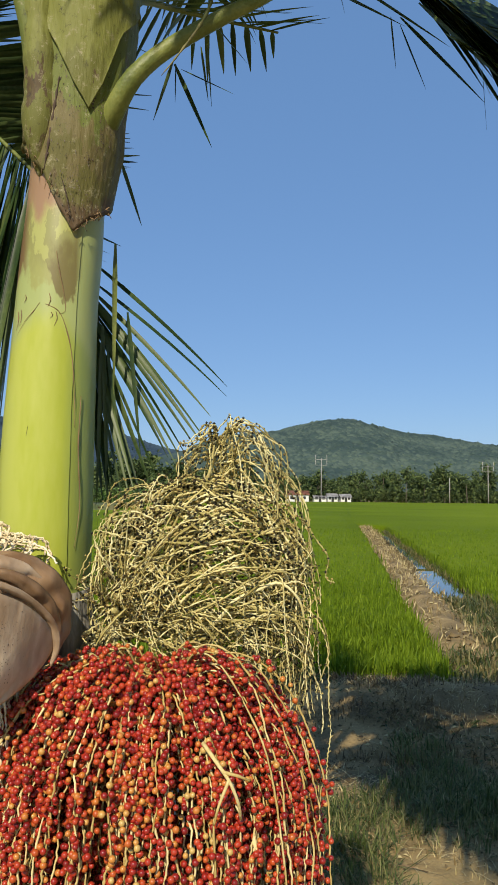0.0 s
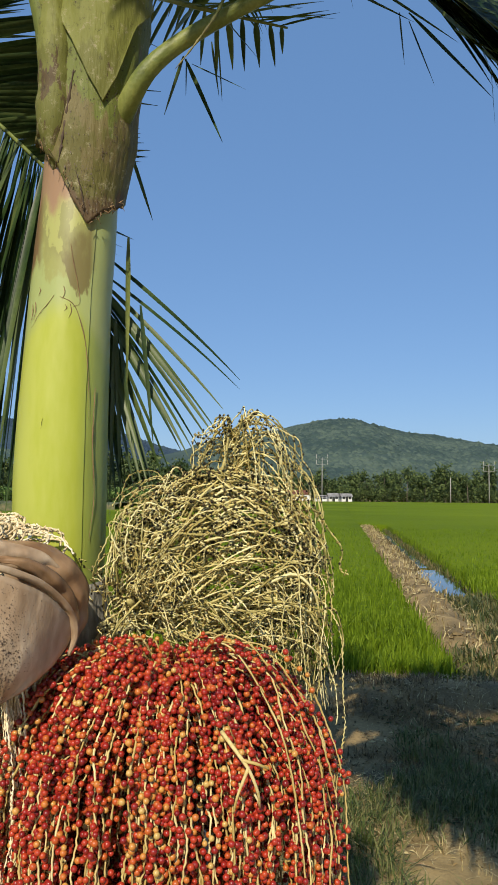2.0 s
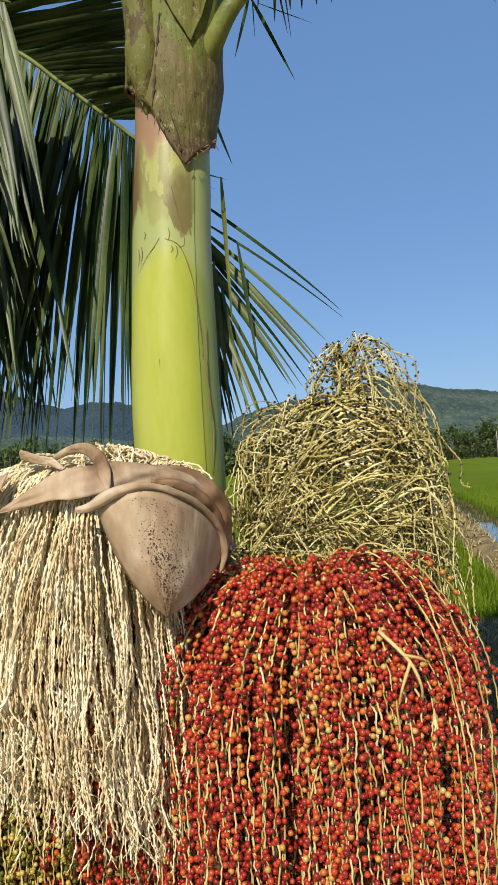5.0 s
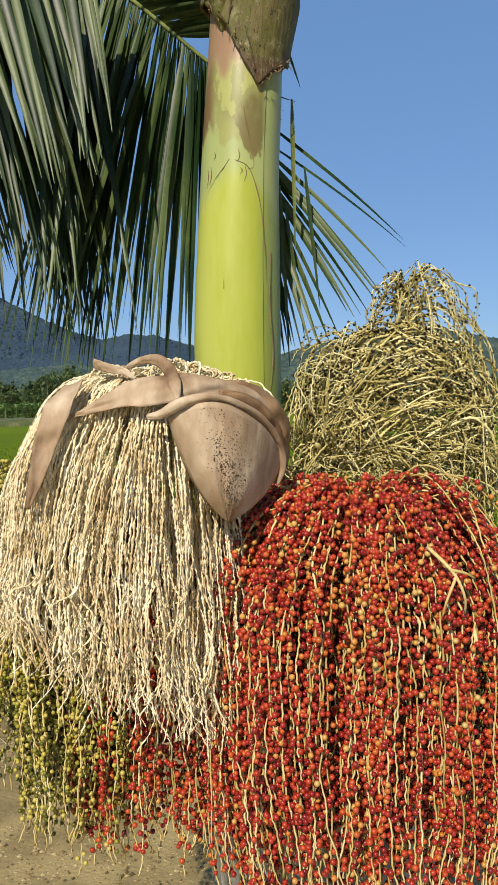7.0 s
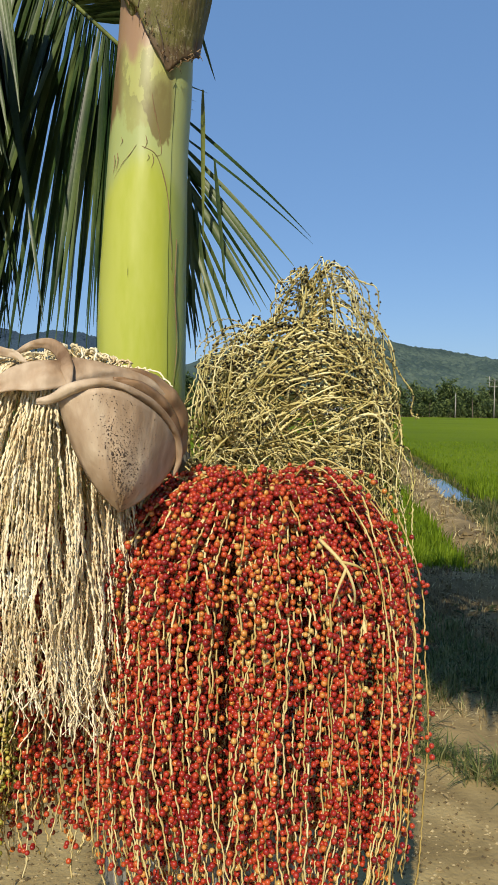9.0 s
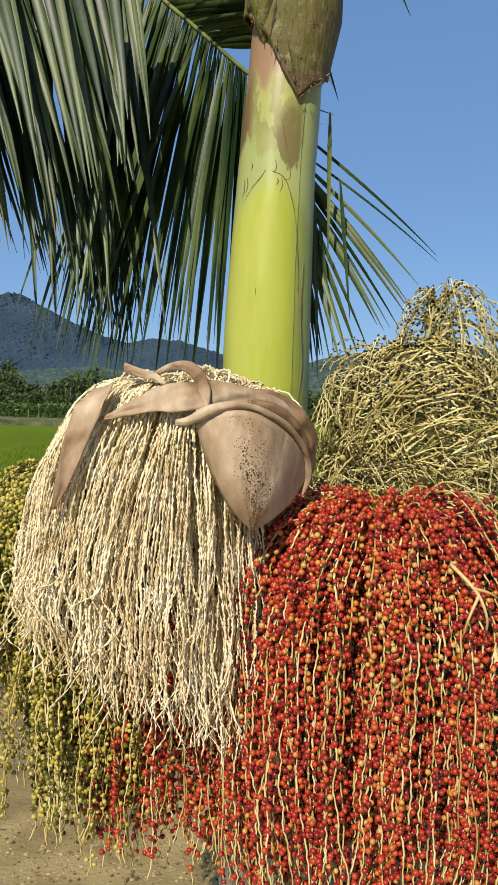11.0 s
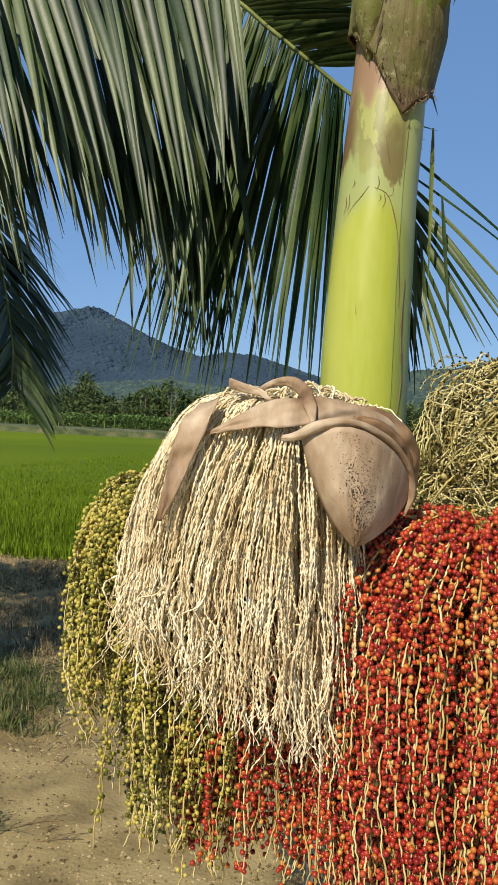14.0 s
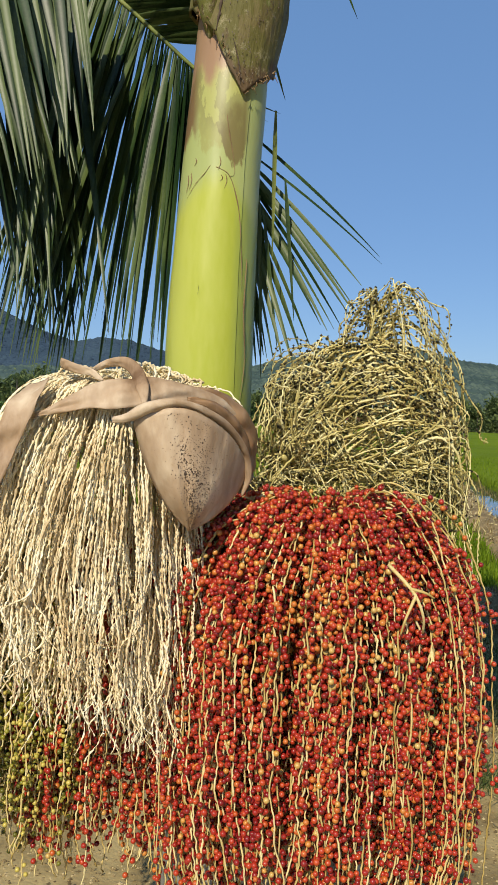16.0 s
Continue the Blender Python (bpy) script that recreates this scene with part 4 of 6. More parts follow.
part("crownshaft", shaft("crownshaft", [(1.3, -0.002, 1.53, 0.083), (1.42, -0.002, 1.53, 0.0865), (1.55, -0.002, 1.53, 0.0865), (1.68, 0.0, 1.53, 0.0835), (1.9, 0.008, 1.53, 0.0765), (2.0, 0.014, 1.53, 0.076), (2.1, 0.02, 1.53, 0.073), (2.26, 0.03, 1.53, 0.072)], radians(-55), 0.0022, M_SHAFT), palm, "smooth glossy yellow-green crownshaft with brown scars")


def rim(a):
    """Lower rim of the old sheath: a point at the front, rising to both sides."""
    turn = abs((a - radians(-72) + math.pi) % (2 * math.pi) - math.pi)
    left = math.sin(a - radians(-72)) < 0
    return 2.02 + float(np.interp(turn, [0, 0.79, 1.41, 2.2], [0, 0.118, 0.172, 0.19]) if left else np.interp(turn, [0, 0.35, 1.26, 2.2], [0, 0.03, 0.068, 0.12])) + 0.004 * noise.noise((a * 5, 0, 0)) + 0.002 * noise.noise((a * 21, 0, 0))


part("leaf_sheath", shaft("leaf_sheath", [(2.02, 0.018, 1.53, 0.0805), (2.085, 0.019, 1.53, 0.0795), (2.13, 0.024, 1.53, 0.085), (2.2, 0.03, 1.53, 0.094), (2.28, 0.034, 1.53, 0.093), (2.36, 0.042, 1.53, 0.094), (2.46, 0.046, 1.53, 0.1), (2.7, 0.05, 1.53, 0.09)], radians(140), 0.004, M_SHEATH, edge=rim, lift=0.004, thick=0.06, folds=0.0035, n=96), palm, "weathered olive leaf sheath with a pointed brown rim")


def rim_upper(a):
    """Lower edge of the younger sheath: a notch at the front, climbing steeply to both sides."""
    turn = (a - radians(-70) + math.pi) % (2 * math.pi) - math.pi
    return min(2.5, 2.25 + float(np.interp(turn, [-1.6, -0.8, -0.3, 0, 0.2, 0.5, 1.2], [0.25, 0.14, 0.045, 0, 0.05, 0.16, 0.25])) + 0.003 * noise.noise((a * 9, 3, 0)))


part("leaf_sheath", shaft("leaf_sheath", [(2.25, 0.034, 1.53, 0.099), (2.36, 0.042, 1.53, 0.1), (2.46, 0.046, 1.53, 0.105), (2.7, 0.05, 1.53, 0.09)], radians(140), 0.004, M_LEAFBASE, edge=rim_upper, lift=0.004, thick=0.05, folds=0.005, n=96), palm, "younger green leaf sheath with a torn edge")


def crease(path, r0, mat, label=""):
    """A ridge or crack along the sheath: angles (degrees) and heights."""
    pts = []
    for deg, z in path:
        cx, rr = np.interp(z, [2.02, 2.2, 2.28, 2.36, 2.46], [0.02, 0.03, 0.034, 0.042, 0.046]), np.interp(z, [2.02, 2.12, 2.2, 2.28, 2.36, 2.46], [0.081, 0.09, 0.096, 0.095, 0.096, 0.102])
        pts.append((cx + rr * math.cos(radians(deg)), 1.53 + rr * math.sin(radians(deg)), z))
    part("sheath_edge", mesh_of("sheath_edge", *tube(curve_through(pts, 36), np.interp(np.linspace(0, 1, 36), [0, 0.3, 0.8, 1], [r0 * 0.4, r0, r0, r0 * 0.3]) * (1 + 0.35 * np.sin(np.arange(36) * 1.3)), 6), mat), palm, label)


crease([(-115, 2.4), (-100, 2.355), (-85, 2.31), (-74, 2.28), (-66, 2.255)], 0.0022, M_SPECK, "dark crack under the sheath edge")
crease([(-38, 2.44), (-48, 2.38), (-58, 2.33), (-70, 2.275), (-76, 2.24)], 0.0016, M_SPECK)
crease([(-104, 2.31), (-106, 2.25), (-109, 2.19), (-114, 2.135)], 0.0026, M_SPECK, "dark crack beside the leaf base")
crease([(-126, 2.29), (-134, 2.24), (-140, 2.2)], 0.0018, M_SPECK)
crease([(-92, 2.12), (-84, 2.085), (-77, 2.045)], 0.0012, M_SPECK)
crease([(-58, 2.29), (-64, 2.265), (-60, 2.245)], 0.0024, M_SPECK)
for ctrl, r3, lab in (([(-0.016, 1.478, 2.13), (-0.024, 1.462, 2.19), (-0.022, 1.462, 2.28), (-0.026, 1.462, 2.38), (-0.036, 1.46, 2.52)], [0.008, 0.033, 0.033, 0.03, 0.028], "split olive leaf base with torn edges"),
                      ([(0.05, 1.475, 2.25), (0.036, 1.462, 2.33), (0.03, 1.458, 2.42), (0.03, 1.46, 2.6)], [0.006, 0.026, 0.036, 0.036], "ridged green leaf base")):
    line = curve_through(ctrl, 40)
    part("leaf_base", mesh_of("leaf_base", *tube(line, np.interp(np.linspace(0, 1, 40), np.linspace(0, 1, len(r3)), r3) * (1 + 0.07 * np.sin(np.arange(40) * 0.9) * np.sin(np.arange(40) * 0.37)), 20), M_LEAFBASE if 'green' in lab or 'split' in lab else M_SHEATH), palm, lab)
# scurf: small flakes and fibres left on the sheath
for name, mat, seed, zones in (("pale_scurf", M_BARK, 78, ((-60, 12, 2.28, 0.022, 260), (-84, 11, 2.11, 0.02, 160), (-100, 10, 2.24, 0.05, 110), (-72, 8, 2.05, 0.02, 70), (-66, 20, 2.38, 0.05, 90))),
                               ("dark_scurf", M_SPECK, 79, ((-60, 9, 2.2, 0.035, 260), (-57, 10, 2.275, 0.03, 160), (-95, 25, 2.25, 0.07, 140), (-74, 10, 2.06, 0.022, 110), (-105, 6, 2.3, 0.05, 70)))):
    h, g = Heap(), np.random.default_rng(seed)
    for deg, dd, z0, dz, count in zones:
        for k in range(count):
            a, z = radians(g.normal(deg, dd)), min(2.45, g.normal(z0, dz))
            a, z = a + 0.1 * math.sin(k * 0.37), z + 0.008 * math.sin(k * 0.91)
            if z < rim(a) + 0.004:
                continue
            cx, rr = np.interp(z, [2.02, 2.2, 2.28, 2.36, 2.46], [0.02, 0.03, 0.034, 0.042, 0.046]), np.interp(z, [2.02, 2.12, 2.2, 2.28, 2.36, 2.46], [0.083, 0.091, 0.097, 0.096, 0.097, 0.103])
            sz = 0.0005 * g.lognormal(0, 0.5)
            h.add(NUB_V * np.array([sz, sz * 0.35, sz * g.uniform(0.8, 2.4)]) + np.array([cx + rr * math.cos(a), 1.53 + rr * math.sin(a), z]), NUB_F)
    ob = part(name, h.mesh(name, mat, False), palm, "flaky " + ("pale" if seed == 78 else "dark") + " scurf on the leaf sheath")
    ob["kind"] = "stuff"
h = Heap()
g = np.random.default_rng(77)
for k in range(34):
    a = g.uniform(-2.6, -0.4)
    z = rim(a) + abs(g.normal(0, 0.012))
    p = np.array([0.023 + 0.092 * math.cos(a), 1.53 + 0.092 * math.sin(a), z])
    h.add(*tube([p, p + g.normal(0, 0.003, 3), p + g.normal(0, 0.005, 3) - np.array([0, 0, 0.006])], [0.0012, 0.001, 0.0004], 4))
ob = part("sheath_fibre", h.mesh("sheath_fibre", M_FIBRE), palm, "brown torn fibres along the sheath rim")
ob["kind"] = "stuff"

def scar(path, r0):
    """A thin dark crack that follows the skin of the crownshaft: angles (degrees) and heights."""
    pts = []
    for deg, z in path:
        cx, rr = np.interp(z, [1.3, 1.68, 1.9, 2.1], [-0.002, 0.0, 0.008, 0.02]), np.interp(z, [1.42, 1.55, 1.68, 1.9, 2.0], [0.089, 0.089, 0.0862, 0.0795, 0.0785])
        pts.append((cx + rr * math.cos(radians(deg)), 1.53 + rr * math.sin(radians(deg)), z))
    part("scar", mesh_of("scar", *tube(curve_through(pts, 30), np.interp(np.linspace(0, 1, 30), [0, 0.3, 1], [r0 * 0.4, r0 * 0.8, r0 * 0.25]) * (1 + 0.25 * np.sin(np.arange(30) * 0.9)), 5), M_FIBRE), palm)


scar([(-96, 1.885), (-78, 1.872), (-66, 1.835), (-58, 1.79), (-52, 1.72), (-50, 1.66)], 0.0013)
scar([(-104, 1.888), (-112, 1.872), (-124, 1.855), (-138, 1.83)], 0.0008)
scar([(-42, 1.72), (-44, 1.62), (-40, 1.52), (-46, 1.44)], 0.0016)
scar([(-88, 1.985), (-82, 1.95), (-74, 1.91), (-70, 1.875), (-78, 1.868)], 0.0012)
for deg, z0, z1 in ((-140, 1.875, 1.84), (-134, 1.878, 1.845), (-88, 1.87, 1.858), (-82, 1.872, 1.845), (-128, 1.905, 1.89), (-92, 1.905, 1.88)):
    scar([(deg, z0), (deg + 2, (z0 + z1) / 2), (deg - 1, z1)], 0.0011)

low = frond(palm, [(0.06, 1.54, 2.19), (0.09, 1.5, 2.235), (0.117, 1.46, 2.27), (0.137, 1.44, 2.298), (0.16, 1.432, 2.326), (0.2, 1.43, 2.363), (0.257, 1.43, 2.405), (0.321, 1.43, 2.446), (0.42, 1.45, 2.52), (0.53, 1.55, 2.68), (0.62, 1.75, 2.9), (0.7, 2.0, 3.08), (0.83, 2.18, 3.18), (1.03, 2.28, 3.13), (1.28, 2.32, 3.0), (1.5, 2.34, 2.8)], 54, 0.62, 0.05, 0.35, 0.66, 1.5, 51, 0.0168, 0.1, roll=radians(62))
for x, z, x1, z1, w in ((0.864, 2.993, 0.879, 2.828, 0.017), (0.893, 2.968, 0.973, 2.769, 0.017), (0.893, 2.993, 1.159, 2.74, 0.029), (0.555, 3.117, 0.91, 2.968, 0.029), (1.034, 2.952, 1.166, 2.886, 0.029), (1.116, 2.911, 1.179, 2.754, 0.015), (1.149, 2.845, 1.16, 2.655, 0.005), (0.695, 3.117, 0.722, 2.991, 0.01), (0.745, 3.092, 1.05, 2.911, 0.025), (0.951, 3.043, 1.24, 2.795, 0.034)):
    run = np.array([x1 - x, 0.0, z1 - z])
    ln = float(np.linalg.norm(run))
    v, f = leaflet((x, 2.2, z), run / ln, np.array([-run[2], 0.25, run[0]]) / ln, ln, w, 0.03)
    part("leaflet", mesh_of("leaflet", v, f, M_FROND), low)
line = curve_through([(0.31, 1.405, 2.5), (0.295, 1.4, 2.47), (0.285, 1.398, 2.43), (0.262, 1.395, 2.385), (0.225, 1.395, 2.33), (0.203, 1.395, 2.3)], 34)
part("dry_strip", mesh_of("dry_strip", *tube(line, np.interp(np.linspace(0, 1, 34), [0, 0.4, 1], [0.004, 0.0036, 0.0008]) * (1 + 0.3 * np.sin(np.arange(34) * 1.7)), 5), M_FROND_DRY), low, "dry tan shred dangling from the stalk")
back = frond(palm, [(0.08, 1.6, 2.56), (0.14, 1.75, 2.68), (0.25, 1.9, 2.76), (0.5, 2.05, 2.82)], 12, 0.3, 0.016, 0.15, 0.3, 0.7, 52, 0.014, -0.1)
for x, z, x1, z1, w in ((0.216, 2.599, 0.171, 2.447, 0.009), (0.22, 2.593, 0.315, 2.386, 0.015), (0.237, 2.58, 0.369, 2.525, 0.009), (0.223, 2.593, 0.223, 2.496, 0.005), (0.099, 2.643, 0.17, 2.61, 0.011), (0.322, 2.695, 0.399, 2.607, 0.009),
                        (0.284, 2.641, 0.304, 2.503, 0.009), (0.3, 2.65, 0.312, 2.49, 0.005), (0.095, 2.343, 0.149, 2.183, 0.012)):
    run = np.array([x1 - x, 0.0, z1 - z])
    ln = float(np.linalg.norm(run))
    v, f = leaflet((x, 1.85, z), run / ln, np.array([-run[2], 0.15, run[0]]) / ln, ln, w, 0.02)
    part("leaflet", mesh_of("leaflet", v, f, M_FROND), back)
# the next six fronds are unseen, added overhead to shade the bund
frond(palm, [(0.07, 1.5, 2.5), (0.22, 1.46, 3.0), (0.65, 1.4, 3.45), (1.3, 1.4, 3.4), (1.8, 1.4, 3.0)], 70, 0.62, 0.055, 0.9, 0.2, 0.9, 57, 0.024)
frond(palm, [(0.06, 1.46, 2.55), (0.2, 1.15, 3.0), (0.5, 0.72, 3.2), (0.9, 0.35, 3.05), (1.3, 0.1, 2.75)], 70, 0.55, 0.055, 0.9, 0.2, 0.9, 60, 0.024)
frond(palm, [(0.05, 1.42, 2.58), (0.1, 1.05, 3.0), (0.25, 0.55, 3.18), (0.5, 0.05, 3.05), (0.7, -0.35, 2.8)], 70, 0.55, 0.055, 0.9, 0.2, 0.9, 63, 0.024)
frond(palm, [(0.05, 1.48, 2.5), (0.1, 1.42, 2.95), (0.2, 1.25, 3.3), (0.4, 1.0, 3.4), (0.7, 0.75, 3.2)], 60, 0.58, 0.05, 0.9, 0.25, 0.9, 69, 0.024)
frond(palm, [(0.08, 1.48, 2.55), (0.35, 1.3, 2.95), (0.85, 1.05, 3.15), (1.45, 0.85, 3.0), (1.9, 0.7, 2.7)], 70, 0.62, 0.055, 0.9, 0.2, 0.9, 58, 0.024)
frond(palm, [(0.08, 1.52, 2.5), (0.3, 1.5, 3.0), (0.85, 1.52, 3.4), (1.5, 1.55, 3.35), (1.9, 1.6, 3.1)], 48, 0.6, 0.045, 0.9, 0.25, 0.9, 59, 0.024)
frond(palm, [(-0.032, 1.485, 2.2), (-0.036, 1.475, 2.33), (-0.06, 1.46, 2.46), (-0.15, 1.5, 2.75), (-0.26, 1.62, 3.3), (-0.5, 1.8, 3.9), (-0.85, 2.0, 4.2)], 38, 0.6, 0.034, 1.4, 0.3, 0.8, 53, 0.018, skin=M_SHEATH)
frond(palm, [(0.03, 1.54, 2.4), (0.06, 1.6, 2.8), (0.1, 1.9, 3.5), (0.2, 2.5, 3.85), (0.35, 3.2, 3.7)], 38, 0.6, 0.034, 1.4, 0.3, 0.8, 54, 0.026)
frond(palm, [(0.07, 1.52, 2.45), (0.16, 1.5, 2.8), (0.5, 1.6, 3.4), (1.1, 1.8, 3.7), (1.8, 2.0, 3.5)], 38, 0.6, 0.034, 1.4, 0.3, 0.8, 55, 0.026)
frond(palm, [(0.05, 1.5, 2.5), (0.06, 1.5, 3.0), (0.05, 1.6, 3.7), (0.0, 1.8, 4.2)], 30, 0.5, 0.034, 0.9, 0.3, 1.2, 56, 0.024, label="upright young palm frond")

# ---- the neighbouring palm, whose fronds reach across ----
other = thing("palm_tree", "neighbouring palm with long dark drooping fronds", "palm tree", (0, 0, 0))
part("trunk", mesh_of("trunk", *tube(curve_through([(-3.1, 2.1, -0.05), (-3.1, 2.1, 0.9), (-3.08, 2.11, 1.5)], 30), [0.1 - 0.015 * i / 29 + (0.003 if i % 4 == 0 else 0) for i in range(30)], 18), M_TRUNK), other)
part("crownshaft", mesh_of("crownshaft", *tube(curve_through([(-3.08, 2.11, 1.45), (-3.07, 2.12, 2.0), (-3.05, 2.13, 2.5)], 20), np.interp(np.linspace(0, 1, 20), [0, 0.2, 1], [0.085, 0.09, 0.05]), 18), M_SHAFT), other)
reach = frond(other, [(-3.05, 2.12, 2.3), (-2.6, 2.16, 2.72), (-1.9, 2.2, 2.86), (-1.3, 2.2, 2.86), (-0.85, 2.2, 2.82), (-0.485, 2.2, 2.71), (-0.298, 2.14, 2.55), (-0.1, 2.0, 2.33), (0.0, 1.87, 2.2), (0.045, 1.78, 2.08), (0.06, 1.75, 1.94), (0.065, 1.74, 1.86)], 420, 1.24, 0.0255, 0.5, 0.22, 1.25, 61, 0.02, 0.0, dry=(797, 817), roll=radians(82), roll_far=radians(72), far=lambda u: 0.5 if u < 0.72 else 0.36 if u < 0.82 else 0.04, near=lambda u: 0.86 if u < 0.6 else 0.96 if u < 0.8 else 0.92 if u < 0.9 else 0.5, tip=8.0, fwd_near=0.55, twist=lambda u: 0.1 if u < 0.66 else 0.3 if u < 0.86 else 1.05)
g = np.random.default_rng(68)
for k in range(20):
    u = k / 19
    x1 = float(np.interp(u, [0, 0.06, 0.14, 0.22, 0.4, 0.65, 0.85, 1], [0.341, 0.336, 0.285, 0.262, 0.222, 0.158, 0.117, 0.098]))
    z1 = float(np.interp(u, [0, 0.06, 0.14, 0.22, 0.4, 0.65, 0.85, 1], [1.755, 1.725, 1.673, 1.66, 1.64, 1.565, 1.56, 1.52])) + (g.normal(0, 0.015) if k > 3 else 0.0)
    p = np.array([0.055, 1.63 + g.uniform(0, 0.03), float(np.interp(k, [0, 1, 2, 19], [2.03, 1.99, 1.968, 1.82]))])
    run = np.array([x1 - 0.005, 1.582 - 0.05 * (k == 1) + (g.uniform(-0.02, 0.04) if k > 1 else 0.0), z1 + 0.002]) - p
    ln = float(np.linalg.norm(run))
    v, f = leaflet(p, (run + np.array([0, 0, 0.035])) / ln, np.array([-run[2], g.uniform(-0.5, 0.5), run[0]]), ln * (1.14 if 2 < k < 16 else 1.01), g.uniform(0.009, 0.0145), 0.2)
    part("leaflet", mesh_of("leaflet", v, f, M_FROND), reach)
# bent and hanging leaflets in front of that fan
for a, b, w, skin in (((0.05, 1.62, 2.085), (0.124, 1.57, 2.038), 0.017, M_FROND), ((0.05, 1.62, 2.058), (0.1, 1.585, 2.026), 0.006, M_FROND), ((0.05, 1.62, 2.038), (0.096, 1.585, 2.008), 0.005, M_FROND),
                      ((0.113, 1.56, 2.04), (0.117, 1.55, 1.735), 0.0105, M_RACHIS), ((0.139, 1.575, 1.905), (0.17, 1.59, 1.62), 0.01, M_FROND), ((0.088, 1.6, 1.88), (0.083, 1.61, 1.52), 0.01, M_FROND),
                      ((0.09, 1.6, 1.86), (0.106, 1.61, 1.5), 0.009, M_FROND), ((0.098, 1.59, 1.84), (0.138, 1.6, 1.56), 0.009, M_FROND)):
    run = np.array(b) - np.array(a)
    ln = float(np.linalg.norm(run))
    v, f = leaflet(a, run / ln, np.array([-run[2], 0.2, run[0]]) / ln, ln, w, 0.01)
    part("leaflet", mesh_of("leaflet", v, f, skin), reach)
frond(other, [(-3.05, 2.1, 2.35), (-2.6, 1.98, 2.62), (-2.0, 1.92, 2.74), (-1.4, 1.9, 2.74), (-0.9, 1.88, 2.72), (-0.55, 1.86, 2.67), (-0.36, 1.84, 2.6)], 165, 1.3, 0.028, 0.45, 0.22, 0.48, 62, 0.02, 0.0, roll=radians(85), sides=(1,), level_tip=False, near=lambda u: 0.54 + 0.34 * min(1.0, max(0.0, u - 0.58) / 0.3))
frond(other, [(-3.05, 2.14, 2.3), (-2.5, 2.34, 2.6), (-1.9, 2.44, 2.6), (-1.5, 2.44, 2.38), (-1.27, 2.42, 2.05), (-1.17, 2.4, 1.7), (-1.15, 2.38, 1.52)], 170, 0.52, 0.022, 0.6, 0.35, 0.9, 64, 0.018, 0.1)
frond(other, [(-3.1, 2.1, 2.4), (-3.3, 2.0, 3.0), (-3.8, 1.9, 3.4), (-4.5, 1.8, 3.2)], 40, 0.75, 0.034, 1.4, 0.3, 0.8, 65, 0.02)
frond(other, [(-3.08, 2.12, 2.4), (-3.1, 2.4, 3.0), (-3.1, 3.0, 3.4), (-3.1, 3.7, 3.1)], 40, 0.75, 0.034, 1.4, 0.3, 0.8, 66, 0.02)
frond(other, [(-3.05, 2.1, 2.45), (-2.9, 2.1, 3.1), (-2.5, 2.3, 3.6), (-1.9, 2.6, 3.7)], 40, 0.75, 0.034, 1.3, 0.3, 0.8, 67, 0.02)
# three more fronds out of view, added to throw shade on the left bund
for k, (dx, dy) in enumerate(((-0.2, -1.0), (-0.7, -0.7), (-1.0, 0.3))):
    frond(other, [(-3.08, 2.1, 2.45), (-3.08 + 0.4 * dx, 2.1 + 0.4 * dy, 2.95), (-3.08 + dx, 2.1 + dy, 3.1), (-3.08 + 1.6 * dx, 2.1 + 1.6 * dy, 2.75)], 44, 0.6, 0.045, 0.9, 0.25, 0.8, 80 + k, 0.022)

# ---- flower and fruit branches ----


def strand_line(g, node, cx, cy, rx, ry, ztop, zmid, zend, a, r, n, wig, swing=0.0, curl=1.5, stray=1.0, slope=0.45, out=0.0):
    """A branchlet that leaves the node, runs over the dome and hangs down."""
    ca, sa = math.cos(a), math.sin(a)
    shoulder = ztop - (ztop - zmid) * (0.12 + slope * r ** 2.2)
    ctrl = [node + g.normal(0, 0.008, 3),
            (cx + rx * r * ca * (0.5 + 2 * out) + (node[0] - cx) * 0.3, cy + ry * r * sa * (0.5 + 2 * out) + (node[1] - cy) * 0.3, ztop - (ztop - zmid) * 0.12 * r + g.normal(0, 0.006)),
            (cx + rx * r * ca * (0.84 + out), cy + ry * r * sa * (0.84 + out), shoulder),
            (cx + rx * r * ca * 0.99 + g.normal(0, 0.008 * stray), cy + ry * r * sa * 0.99, zmid + g.normal(0, 0.02)),
            (cx + rx * r * ca * 1.01 + g.normal(0, 0.012 * stray), cy + ry * r * sa * 1.01 + g.normal(0, 0.008 * stray), (zmid + zend) / 2 + g.normal(0, 0.02)),
            (cx + rx * r * ca * 1.0 + g.normal(0, 0.014) + swing, cy + ry * r * sa + g.normal(0, 0.01), zend)]
    line = curve_through(ctrl, n)
    k = np.arange(n)
    wave = np.zeros((n, 3))
    for ax in (0, 1):
        ph = g.uniform(0, 6.28, 3)
        wave[:, ax] = wig * (0.8 * np.sin(k * 0.9 + ph[0]) + 1.2 * np.sin(k * 0.31 + ph[1]) + 1.6 * np.sin(k * 0.12 + ph[2]))
    wave *= (np.minimum(1, k / 8) * (1 + curl * np.maximum(0, k / n - 0.8) / 0.2))[:, None]
    return line + wave


